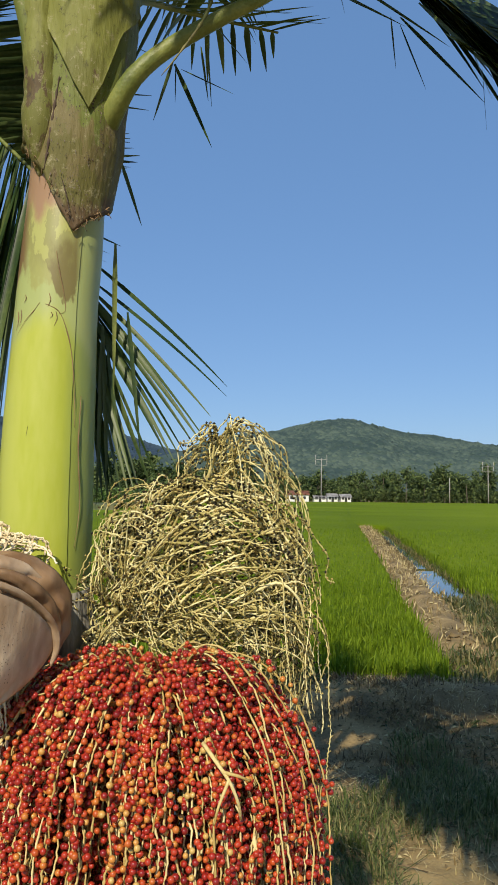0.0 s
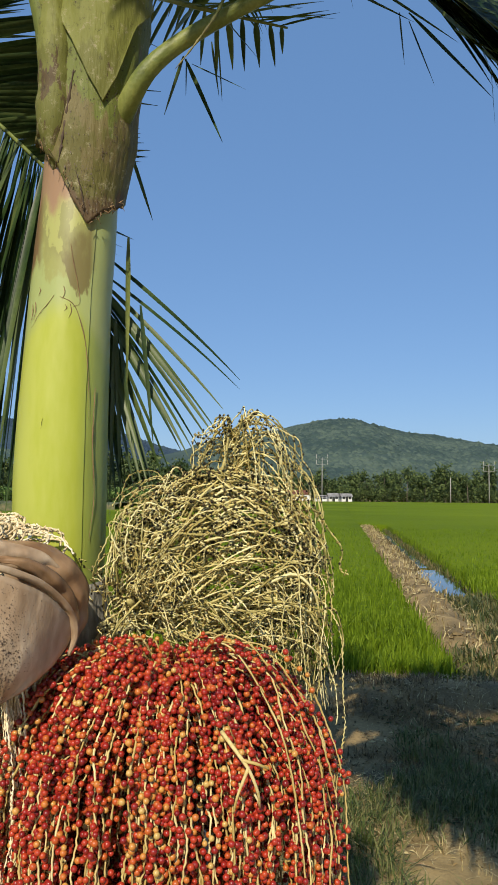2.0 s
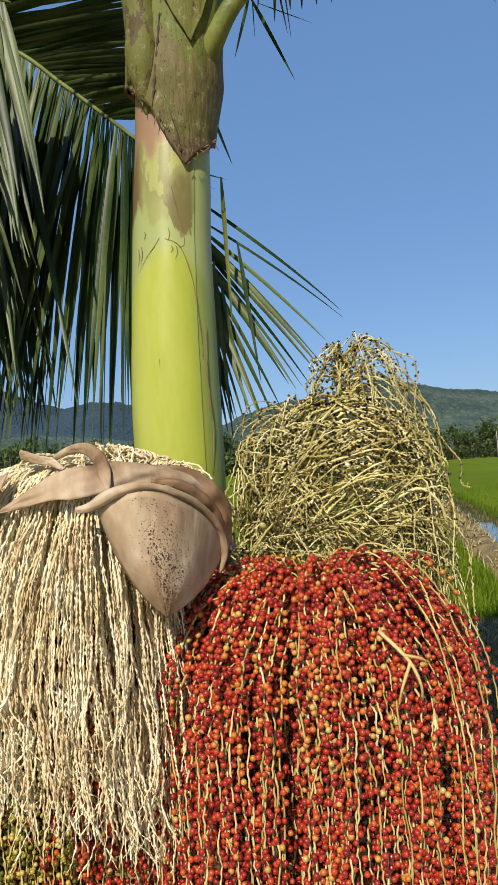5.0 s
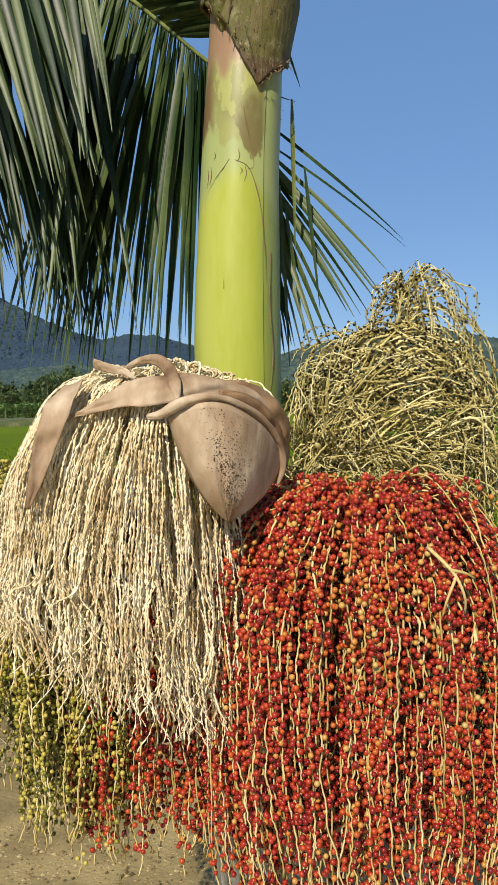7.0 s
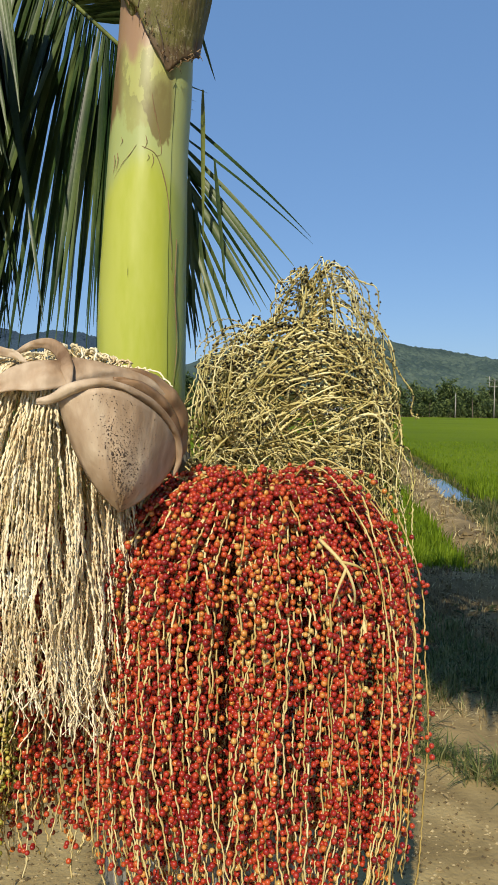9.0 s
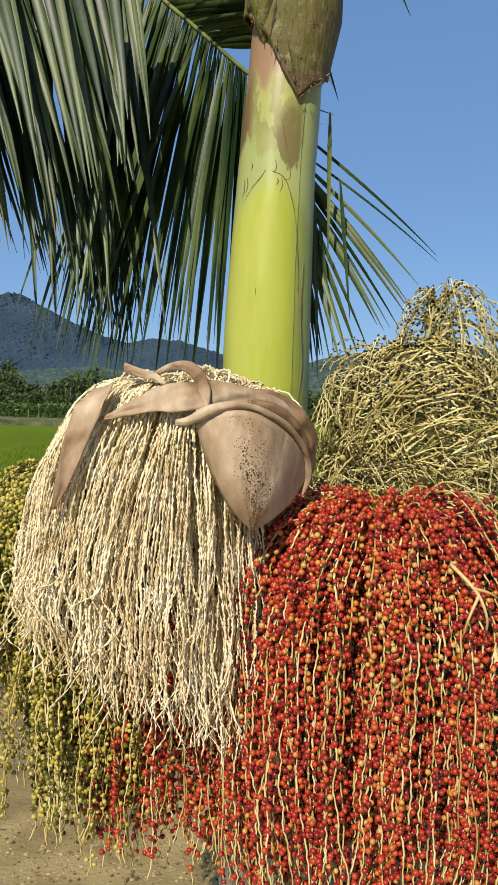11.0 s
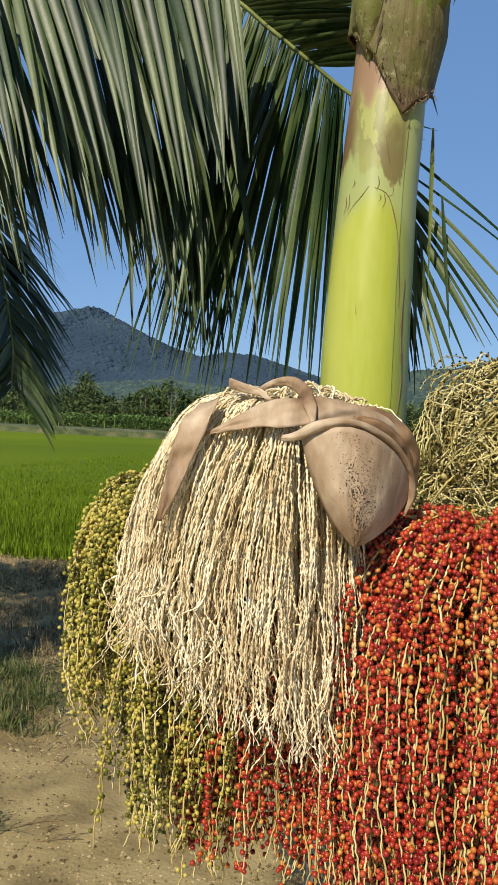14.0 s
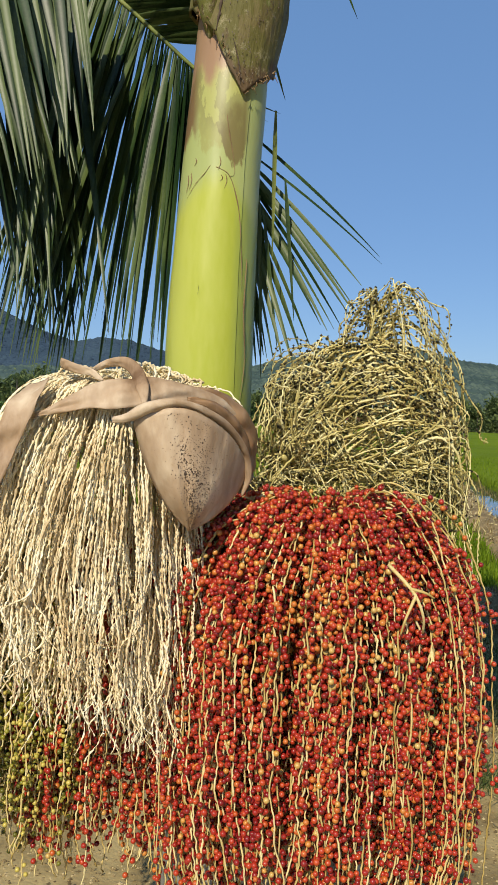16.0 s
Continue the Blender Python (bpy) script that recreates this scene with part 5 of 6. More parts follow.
# cream flower branches
cream = thing("flower_cluster", "drooping mop of knobbly cream palm flower branches", "palm flowers", (0, 0, 0))
g = np.random.default_rng(101)
node = np.array([-0.12, 1.37, 1.43])
part("stalk", mesh_of("stalk", *tube(curve_through([(-0.02, 1.5, 1.36), (-0.08, 1.42, 1.41), tuple(node)], 10), np.linspace(0.03, 0.024, 10), 12), M_CREAM), cream)
for i in range(690):
    a, r = g.uniform(0, 6.283), math.sqrt(g.uniform(0.05, 1.0)) if i % 4 == 0 else math.sqrt(g.uniform(0.45, 1.0))
    x = -0.19 + 0.215 * r * math.cos(a)
    zend = 1.03 - 0.45 * (x + 0.4) + abs(g.normal(0, 0.05)) + 0.002 + (0.05 if math.sin(a) > 0.2 else 0)
    n = 230 if math.sin(a) < 0.1 else 80
    line = strand_line(g, node, -0.19, 1.25, 0.218, 0.155, 1.49, 1.18, max(0.8, zend), a, r, n, 0.0004, g.normal(0, 0.008), 1.2, 1.3, 0.45 - 0.2 * max(0.0, -math.sin(a)), 0.1 * max(0.0, -math.sin(a)))
    k = np.arange(n)
    sway = np.minimum(1, k / (0.3 * n))[:, None]
    line += sway * (0.0018 * np.sin(k * 0.11 * 80 / n * 2 + g.uniform(0, 6))[:, None] * g.normal(0, 1, 3) + 0.0009 * np.sin(k * 0.35 * 80 / n * 2 + g.uniform(0, 6))[:, None] * g.normal(0, 1, 3)) * np.array([1, 0.7, 0.2])
    hook = np.maximum(0, (k / n - 0.9) / 0.1)[:, None]
    line += hook ** 2 * g.normal(0, 1, 3) * np.array([0.02, 0.014, 0.012])
    # those in front come slanting from under the hood
    line[:, 0] += 0.048 * max(0.0, -math.sin(a)) * min(1.0, max(0.0, (-0.1 - x) / 0.1)) * np.clip((line[:, 2] - 1.17) / 0.22, 0, 1) ** 1.3
    knob = g.uniform(-1.3, 1.3, n)
    line[:, 0] += 0.0006 * knob
    line[:, 1] += 0.0005 * g.uniform(-1, 1, n)
    rad = (0.0008 + 0.0016 * (g.uniform(0, 1, n) > 0.45) * g.uniform(0.4, 1.2, n)) * np.interp(k / n, [0, 0.15, 0.9, 1], [0.8, 1.0, 0.95, 0.6])
    part("strand", mesh_of("strand", *tube(line, rad, 4 if n == 230 else 3), M_CREAM), cream)
for i in range(70):
    x, y = g.uniform(-0.2, 0.05), g.uniform(1.2, 1.42)
    z = 1.492 - 0.35 * max(0.0, x + 0.08) - 0.25 * max(0.0, -0.13 - x)
    line = curve_through([node + g.normal(0, 0.01, 3), ((x + node[0]) / 2, (y + node[1]) / 2, z - 0.004), (x, y, z + g.normal(0, 0.004)), (x + g.normal(0, 0.02), y - 0.02, z - 0.025)], 46)
    line[:, :] += g.normal(0, 0.0012, (46, 3))
    k = np.arange(46)
    part("strand", mesh_of("strand", *tube(line, 0.0012 + 0.0014 * (k % 2) * g.uniform(0.4, 1.6, 46), 4), M_CREAM), cream)


def berry_parts(cluster, pos, rad, early, mats, first, label):
    """The nearest berries one by one, the others as heaps; early marks the berries that are still turning."""
    order = np.argsort(pos[:, 1])
    near, rest = order[:first], order[first:]
    ones = [mesh_of("berry", BALL_V, BALL_F, m["object"]) for m in mats]
    for i in near:
        ob = part("berry", ones[int(early[i])], cluster)
        ob.location, ob.scale = pos[i], (rad[i],) * 3
    half = len(rest) * 4 // 10
    for kind, m in enumerate(mats):
        h = Heap()
        for some, v, f in ((rest[:half], BALL_V, BALL_F), (rest[half:], NUB_V, NUB_F)):
            some = some[early[some] == kind]
            if len(some):
                h.repeat(v, f, v[None] * rad[some][:, None, None] + pos[some][:, None, :])
        if h.n:
            ob = part("berry_mass", h.mesh("berry_mass", m["island"]), cluster, label)
            ob["kind"] = "stuff"


def fruit_cluster(label, node, stalk_from, c, rad2, dome, ends, count, berry, step, mats, seed, first, berry_label, ripe, thin=0.0, strays=False):
    """Branches leave the node over a dome; strands leave the branches, arch outwards and hang down."""
    g = np.random.default_rng(seed)
    t = thing("fruit_cluster", label, "palm fruits", (0, 0, 0), group="fruit clusters")
    node, z0, zh = np.array(node), dome[0], dome[1]
    part("stalk", mesh_of("stalk", *tube(curve_through([stalk_from, tuple((np.array(stalk_from) + node) / 2 + np.array([0, 0, 0.02])), tuple(node)], 10), np.linspace(0.024, 0.016, 10), 12), M_TWIG), t)
    pos, rad, early = [], [], []

    def on_dome(a, r, s):
        return np.array([c[0] + rad2[0] * s * r * math.cos(a), c[1] + rad2[1] * s * r * math.sin(a), z0 + zh * s * math.sqrt(max(0.0, 1 - r * r))])

    stems = []
    for i in range(max(8, count // 11)):
        a, s = 6.283 * i / max(8, count // 11) + g.normal(0, 0.1), g.uniform(0.5, 0.78)
        reach = g.uniform(0.35, 0.8)
        line = curve_through([node, (node + on_dome(a, reach * 0.5, s)) / 2 + np.array([0, 0, 0.012]), on_dome(a, reach * 0.6, s), on_dome(a + g.normal(0, 0.1), reach, s)], 22)
        line += g.normal(0, 0.0008, (22, 3))
        part("branch", mesh_of("branch", *tube(line, np.linspace(0.0036, 0.0024, 22) * g.uniform(0.9, 1.15, 22), 6), M_TWIG), t)
        stems.append((reach, line))
    for i in range(count):
        a = 6.283 * (i * 0.618034 % 1.0) + g.normal(0, 0.05)
        reach, stem = stems[int(a / 6.283 * len(stems) + g.normal(0, 4.0 if i % 3 == 0 else 1.1)) % len(stems)]
        at = g.uniform(0.45, 1.0)
        p0 = stem[int(at * 21)]
        stray = strays and i % 9 == 7 and abs(a % 6.283 - 5.9) < 0.7
        s = g.uniform(1.05, 1.13) if stray else g.uniform(0.3, 0.88) if i % 5 < 2 else g.uniform(0.88, 1.02)
        r0 = min(0.9, reach * at + g.uniform(0.08, 0.25))
        foot = on_dome(a, 1.0, s)
        zend = ends(foot[0], g)
        n = 84
        drop = g.normal(0, 0.022, 2)
        ctrl = [p0, on_dome(a, r0, s) + g.normal(0, 0.004, 3), on_dome(a + g.normal(0, 0.03), (1 + r0) / 2 + 0.06, s), on_dome(a, 0.985, s) + np.array([0, 0, -0.02]),
                foot + np.array([drop[0] * 0.5, drop[1] * 0.4, (zend - z0) * 0.5]), foot + np.array([drop[0] - 0.03 * math.cos(a), drop[1], zend - z0])]
        line = curve_through(ctrl, n)
        k = np.arange(n)
        for ax in (0, 1):
            line[:, ax] += np.minimum(1, k / 10) * (0.0023 * np.sin(k * g.uniform(0.3, 0.7) + g.uniform(0, 6)) + 0.0065 * np.sin(k * g.uniform(0.07, 0.18) + g.uniform(0, 6))) + 0.0013 * np.where(k % 2, 1, -1) * g.uniform(0.2, 1.2, n) * (math.cos(i) if ax else math.sin(i))
            line[:, ax] += 0.004 * np.sin(k * 0.8 + g.uniform(0, 6)) * np.maximum(0, k / n - 0.9) / 0.1
        part("strand", mesh_of("strand", *tube(line, np.interp(k, [0, 8, n], [0.0014, 0.0017, 0.0014]) * g.uniform(0.75, 1.3, n), 4), M_TWIG), t)
        d = np.r_[0, np.cumsum(np.linalg.norm(np.diff(line, axis=0), axis=1))]
        at, side = d[-1] * g.uniform(0.02, 0.08), g.uniform(0, 6.28)
        while at < d[-1] * 0.97:
            p = np.array([np.interp(at, d, line[:, q]) for q in range(3)])
            if p[2] < z0 + zh * 1.01 and g.uniform() > (0.72 if stray else thin) + 1.3 * max(0.0, at / d[-1] - 0.66):
                for twin in range(2 if g.uniform() < 0.22 else 1):
                    side += math.pi + g.normal(0, 0.7)
                    b = berry * g.uniform(0.84, 1.1)
                    off = np.array([math.cos(side), math.sin(side), g.uniform(-0.4, 0.3)])
                    if p[2] > z0:
                        off = off * 0.75 + (p - np.array([c[0], c[1], z0])) / np.array([*rad2, zh]) * 0.5
                        off /= np.linalg.norm(off)
                    off *= b + g.uniform(0.0008, 0.0065)
                    if p[1] < c[1] + 0.04 or g.uniform() < 0.5:
                        pos.append(p + off), rad.append(b), early.append(int(g.uniform() < ripe(p)))
            at += step * g.lognormal(0, 0.4) * (0.7 if p[2] > z0 + 0.06 else 1.0)
    berry_parts(t, np.array(pos), np.array(rad), np.array(early), mats, first, berry_label)
    return t


def still_orange(p):
    """How likely a berry of the big cluster is still turning: most in its upper middle."""
    return 0.11 + 0.42 * math.exp(-((p[0] - 0.19) / 0.09) ** 2 - ((p[2] - 1.15) / 0.12) ** 2)


fruit_cluster("heavy cluster of glossy red and orange palm berries", (0.17, 1.43, 1.245), (0.05, 1.5, 1.23), (0.208, 1.25), (0.258, 0.17), (1.05, 0.262),
              lambda x, g: 0.59 + abs(g.normal(0, 0.07)), 380, 0.0046, 0.0109, (M_RED, M_ORANGE), 207, 300, "densely hanging red and orange berries", still_orange, strays=True)
fruit_cluster("thinner cluster of ripe red berries under the cream flowers", (-0.1, 1.47, 1.2), (-0.03, 1.5, 1.18), (-0.14, 1.4), (0.2, 0.1), (1.0, 0.22),
              lambda x, g: 0.58 + abs(g.normal(0, 0.06)), 130, 0.005, 0.0105, (M_RED, M_ORANGE), 202, 120, "hanging red berries on thin strands", lambda p: 0.12)
fruit_cluster("drooping cluster of unripe yellow-green palm berries", (-0.22, 1.5, 1.3), (-0.05, 1.52, 1.25), (-0.365, 1.43), (0.19, 0.15), (1.07, 0.27),
              lambda x, g: (0.68 if x > -0.42 else 0.9) + g.normal(0, 0.05), 290, 0.0042, 0.008, (M_GREEN, M_GREEN), 203, 200, "small unripe yellow-green berries", lambda p: 0.0)

# a bare yellow fork in the red cluster
red = bpy.data.objects["fruit_cluster"]
for ctrl, r0 in (([(0.285, 1.11, 1.205), (0.305, 1.082, 1.185), (0.32, 1.074, 1.165), (0.332, 1.078, 1.135), (0.336, 1.095, 1.11)], 0.0042), ([(0.31, 1.077, 1.178), (0.33, 1.073, 1.174), (0.346, 1.08, 1.165)], 0.0036), ([(0.318, 1.074, 1.168), (0.305, 1.074, 1.135), (0.3, 1.08, 1.11)], 0.0034)):
    part("branch", mesh_of("branch", *tube(curve_through(ctrl, 14), np.linspace(r0 * 0.75, r0 * 0.4, 14), 8), M_TWIG), red, "thick bare yellow side branch")

# spent, tangled fruit branch
tangle = thing("spent_fruit_branch", "tangled bushy spent fruit branch, dry yellow, nearly bare", "palm branch", (0, 0, 0))
g = np.random.default_rng(301)
part("stalk", mesh_of("stalk", *tube(curve_through([(0.06, 1.53, 1.26), (0.13, 1.52, 1.28), (0.22, 1.5, 1.36), (0.28, 1.49, 1.5)], 14), np.linspace(0.02, 0.01, 14), 10), M_SPENT), tangle)
axes = [[(0.2, 1.51, 1.33), (0.28, 1.49, 1.42), (0.325, 1.48, 1.54), (0.33, 1.475, 1.625)], [(0.16, 1.5, 1.3), (0.17, 1.47, 1.4), (0.19, 1.45, 1.46), (0.215, 1.44, 1.5)],
        [(0.22, 1.5, 1.34), (0.32, 1.45, 1.4), (0.4, 1.42, 1.44), (0.47, 1.42, 1.42)], [(0.22, 1.5, 1.34), (0.33, 1.48, 1.44), (0.42, 1.48, 1.52), (0.45, 1.48, 1.56)],
        [(0.17, 1.5, 1.29), (0.155, 1.45, 1.36), (0.165, 1.42, 1.44)], [(0.2, 1.48, 1.32), (0.3, 1.4, 1.35), (0.38, 1.36, 1.35), (0.44, 1.37, 1.31)],
        [(0.22, 1.52, 1.36), (0.27, 1.55, 1.48), (0.3, 1.57, 1.56)], [(0.18, 1.46, 1.3), (0.24, 1.39, 1.36), (0.27, 1.37, 1.44)],
        [(0.22, 1.5, 1.33), (0.34, 1.46, 1.31), (0.43, 1.44, 1.27), (0.48, 1.43, 1.21)]]
nubs = []
MID, HALF = np.array([0.303, 1.455, 1.405]), np.array([0.19, 0.14, 0.188])


def spent_strand(pts, r0, every, big=0.0):
    """A thin wavy strand with small scars left and right of it."""
    n = len(pts)
    k = np.arange(n)
    zig = g.normal(0, 1, 3)
    zig /= np.linalg.norm(zig)
    pts = pts + (0.0013 * np.where(k % 2, 1, -1) * g.uniform(0.2, 1.3, n))[:, None] * zig
    for ax in range(3):
        pts[:, ax] += 0.0014 * np.sin(k * g.uniform(0.2, 0.45) + g.uniform(0, 6)) + 0.007 * np.sin(k * g.uniform(0.08, 0.16) + g.uniform(0, 6))
    part("strand", mesh_of("strand", *tube(pts, np.linspace(r0, r0 * 0.6, n) * g.uniform(0.55, 1.5, n), 4), M_SPENT), tangle)
    if every:
        nubs.extend((*(pts[q] + zig * (0.0034 if (q // every) % 2 else -0.0034) + g.normal(0, 0.0008, 3)), g.uniform(0.0015, 0.003) + big) for q in range(2, n, every))


for q, ctrl in enumerate(axes):
    line = MID + (curve_through(ctrl, 30) - MID) * np.array([0.9, 1.0, 0.97])
    part("branch", mesh_of("branch", *tube(line, [(0.006 - 0.0037 * i / 29) * (1 + 0.16 * (i % 2)) for i in range(30)], 8), M_SPENT), tangle, "thick ringed main branch")
# the nest: strands that sweep round the heap
for i in range(350):
    u = g.normal(0, 1, 3) * np.array([1, 1, 0.8])
    u[1] = -abs(u[1]) if i % 4 else u[1]
    u /= np.linalg.norm(u)
    lean = np.array([1.0, 0.0, 0.55]) if u[2] < 0.1 else np.array([g.choice([-1.0, 1.0], p=[0.3, 0.7]), 0.0, 0.1])
    w = lean + g.normal(0, 0.55, 3)
    w -= u * w.dot(u)
    w /= np.linalg.norm(w)
    n, arc, shell, end = int(g.integers(34, 60)), g.uniform(0.5, 1.5), g.uniform(0.66, 1.05), g.uniform(0.8, 1.06)
    th = np.linspace(-0.35 * arc, 0.65 * arc, n)
    sh = np.linspace(shell * 0.86, end, n)
    pts = MID + HALF * (u * np.cos(th)[:, None] + w * np.sin(th)[:, None]) * sh[:, None]
    pts[:, 2] -= 0.05 * np.maximum(0, np.linspace(-1, 1, n)) ** 2 * g.uniform(0.2, 1.2)
    pts[:, 2] = np.maximum(pts[:, 2], 1.256 - 0.6 * np.clip(pts[:, 0] - 0.34, 0, 0.14) + 0.012 * np.sin(np.arange(n) * 0.2 + i))
    spent_strand(pts, g.uniform(0.0013, 0.0029), 2 if u[2] > 0.1 else 0 if i % 2 else 3, 0.0006 if u[2] > 0.1 else 0.0)
# the plume on top: loops that arch over and hang down
for i in range(52):
    right, inner = i % 4 > 0, g.uniform(0, 1) ** 2
    root = np.array([0.312 + g.normal(0, 0.008), 1.465 + g.normal(0, 0.008), g.uniform(1.53, 1.625)])
    if right:
        x = g.uniform(0.335, 0.495)
        z = float(np.interp(x, [0.33, 0.4, 0.44, 0.47, 0.495], [1.672, 1.65, 1.615, 1.565, 1.48])) - 0.12 * inner
        mid = np.array([0.33 + 0.5 * (x - 0.33), 1.46 + g.normal(0, 0.025), min(1.674, z + 0.5 * (x - 0.33)) + g.normal(0, 0.006)])
        turn = np.array([x, 1.45 + g.normal(0, 0.035), z])
        foot = turn + np.array([g.uniform(0.004, 0.03), g.normal(0, 0.01), -g.uniform(0.06, 0.28)])
        foot[0] = min(foot[0], 0.51 + g.normal(0, 0.006))
    else:
        x = g.uniform(0.232, 0.315)
        z = float(np.interp(x, [0.232, 0.25, 0.29, 0.315], [1.595, 1.622, 1.65, 1.664])) - 0.05 * inner
        mid = np.array([0.32 - 0.4 * (0.32 - x), 1.46 + g.normal(0, 0.02), min(1.672, z + 0.025)])
        turn = np.array([x, 1.45 + g.normal(0, 0.03), z])
        foot = turn + np.array([-g.uniform(0.0, 0.03), g.normal(0, 0.01), -g.uniform(0.03, 0.1)])
    spent_strand(curve_through([root, (root + mid) / 2 + np.array([0, 0, 0.012]), mid, turn, (turn + foot) / 2 + np.array([0.006 if right else -0.006, 0, 0.0]), foot], 66), g.uniform(0.0012, 0.0019), 3, 0.0002)
# low strands that spread over the red cluster and hide the stalks
for i in range(90):
    x0, x1 = g.uniform(0.1, 0.3), g.uniform(0.1, 0.48)
    z0 = 1.275 + g.uniform(0, 0.05)
    spent_strand(curve_through([(x0, 1.46 + g.normal(0, 0.03), z0), ((x0 + x1) / 2 + g.normal(0, 0.02), 1.39 + g.normal(0, 0.03), z0 + g.uniform(0.0, 0.06)), (x1, 1.37 + g.normal(0, 0.03), z0 + g.normal(0.01, 0.02)), (x1 + g.normal(0.01, 0.02), 1.36 + g.normal(0, 0.02), z0 - 0.02 - 0.15 * max(0.0, x1 - 0.35))], 48), g.uniform(0.0013, 0.0021), 0 if i % 2 else 3)
# leaning strands from the stalk up into the heap
for i in range(80):
    p = np.array([g.uniform(0.1, 0.22), 1.47 + g.normal(0, 0.02), 1.28 + g.uniform(0, 0.05)])
    top = np.array([g.uniform(0.11, 0.34), 1.4 + g.normal(0, 0.04), g.uniform(1.38, 1.52)])
    spent_strand(curve_through([p, (p + top) / 2 + np.array([-0.02, -0.05, 0.0]), top, top + np.array([g.uniform(0.0, 0.09), -0.01, g.uniform(-0.03, 0.03)])], 50), g.uniform(0.0012, 0.002), 3)
# short twigs that fill the corner by the crownshaft
for i in range(70):
    p = np.array([g.uniform(0.09, 0.17), 1.45 + g.normal(0, 0.03), g.uniform(1.26, 1.46)])
    q = p + np.array([g.normal(0.01, 0.03), g.normal(-0.02, 0.02), g.uniform(-0.05, 0.06)])
    spent_strand(curve_through([p, (p + q) / 2 + g.normal(0, 0.012, 3), q, q + g.normal(0, 0.015, 3)], 34), g.uniform(0.001, 0.0017), 2)
# sparse loops over the far shoulder
for i in range(16):
    x, z = g.uniform(0.11, 0.2), g.uniform(1.5, 1.56)
    spent_strand(curve_through([(0.24, 1.46, 1.5), ((0.24 + x) / 2, 1.45, z + 0.015), (x, 1.44 + g.normal(0, 0.03), z - 0.01), (x - g.uniform(0.0, 0.02), 1.44, z - g.uniform(0.04, 0.1))], 44), 0.0013, 2, 0.0003)
# strands that hang below the heap on its outer side
for i in range(120):
    x, y = g.uniform(0.36, 0.5), 1.43 + g.normal(0, 0.05)
    zt = 1.4 - 0.5 * max(0.0, x - 0.44) - g.uniform(0, 0.08)
    zb = g.uniform(1.17, 1.27) - 0.45 * max(0.0, x - 0.42)
    spent_strand(curve_through([(x - 0.05, y + 0.02, zt), (x - 0.005, y, zt + 0.004), (x + 0.004, y, (zt + zb) / 2), (x + g.normal(0, 0.012), y - 0.01, zb)], 46), 0.0015, 3)
for ctrl in ([(0.44, 1.42, 1.36), (0.475, 1.41, 1.34), (0.51, 1.405, 1.27), (0.525, 1.4, 1.16), (0.522, 1.4, 1.1), (0.506, 1.4, 1.03)], [(0.46, 1.42, 1.5), (0.5, 1.42, 1.46), (0.515, 1.41, 1.41), (0.53, 1.41, 1.385)], [(0.45, 1.42, 1.33), (0.48, 1.41, 1.27), (0.495, 1.4, 1.2), (0.5, 1.4, 1.13)]):
    spent_strand(curve_through(ctrl, 70), 0.0019, 3)
for ctrl, r0 in (([(0.28, 1.4, 1.3), (0.311, 1.35, 1.324), (0.343, 1.35, 1.361), (0.382, 1.345, 1.38), (0.42, 1.345, 1.392), (0.454, 1.35, 1.363), (0.467, 1.36, 1.318)], 0.0055),
                 ([(0.231, 1.38, 1.337), (0.258, 1.36, 1.375), (0.296, 1.36, 1.393), (0.344, 1.375, 1.388)], 0.0045), ([(0.22, 1.39, 1.411), (0.229, 1.37, 1.459), (0.256, 1.37, 1.516), (0.295, 1.39, 1.555)], 0.0045),
                 ([(0.33, 1.38, 1.31), (0.393, 1.355, 1.336), (0.442, 1.36, 1.331), (0.466, 1.37, 1.297)], 0.0045), ([(0.29, 1.45, 1.53), (0.298, 1.425, 1.565), (0.305, 1.425, 1.595), (0.31, 1.43, 1.63)], 0.0055), ([(0.173, 1.41, 1.332), (0.165, 1.395, 1.389), (0.166, 1.4, 1.457), (0.184, 1.42, 1.515)], 0.006)):
    part("branch", mesh_of("branch", *tube(curve_through(ctrl, 24), [r0 * 0.68 * (1 - 0.5 * i / 23) * (1 + 0.12 * (i % 2)) for i in range(24)], 8), M_SPENT), tangle, "thick pale side branch")
for x, y, z in ((0.241, 1.375, 1.457), (0.214, 1.365, 1.406), (0.261, 1.375, 1.482), (0.143, 1.355, 1.345), (0.182, 1.375, 1.414)):
    part("stub", mesh_of("stub", *tube([(x + 0.01, y + 0.03, z - 0.012), (x, y, z), (x - 0.003, y - 0.006, z + 0.004)], [0.0045, 0.006, 0.0025], 6), M_SPENT), tangle, "pale broken branch stub")
nubs = np.array(nubs)
h = Heap()
h.repeat(OCT_V, OCT_F, OCT_V[None] * nubs[:, 3][:, None, None] + nubs[:, None, :3])
ob = part("scar_mass", h.mesh("scar_mass", M_NUB), tangle, "tiny brown and yellow fruit scars")
ob["kind"] = "stuff"

# ---- spathe ----
spathe = thing("spathe", "dry leathery tan spathe, torn and curled over the flowers", "palm spathe", (0, 0, 0))


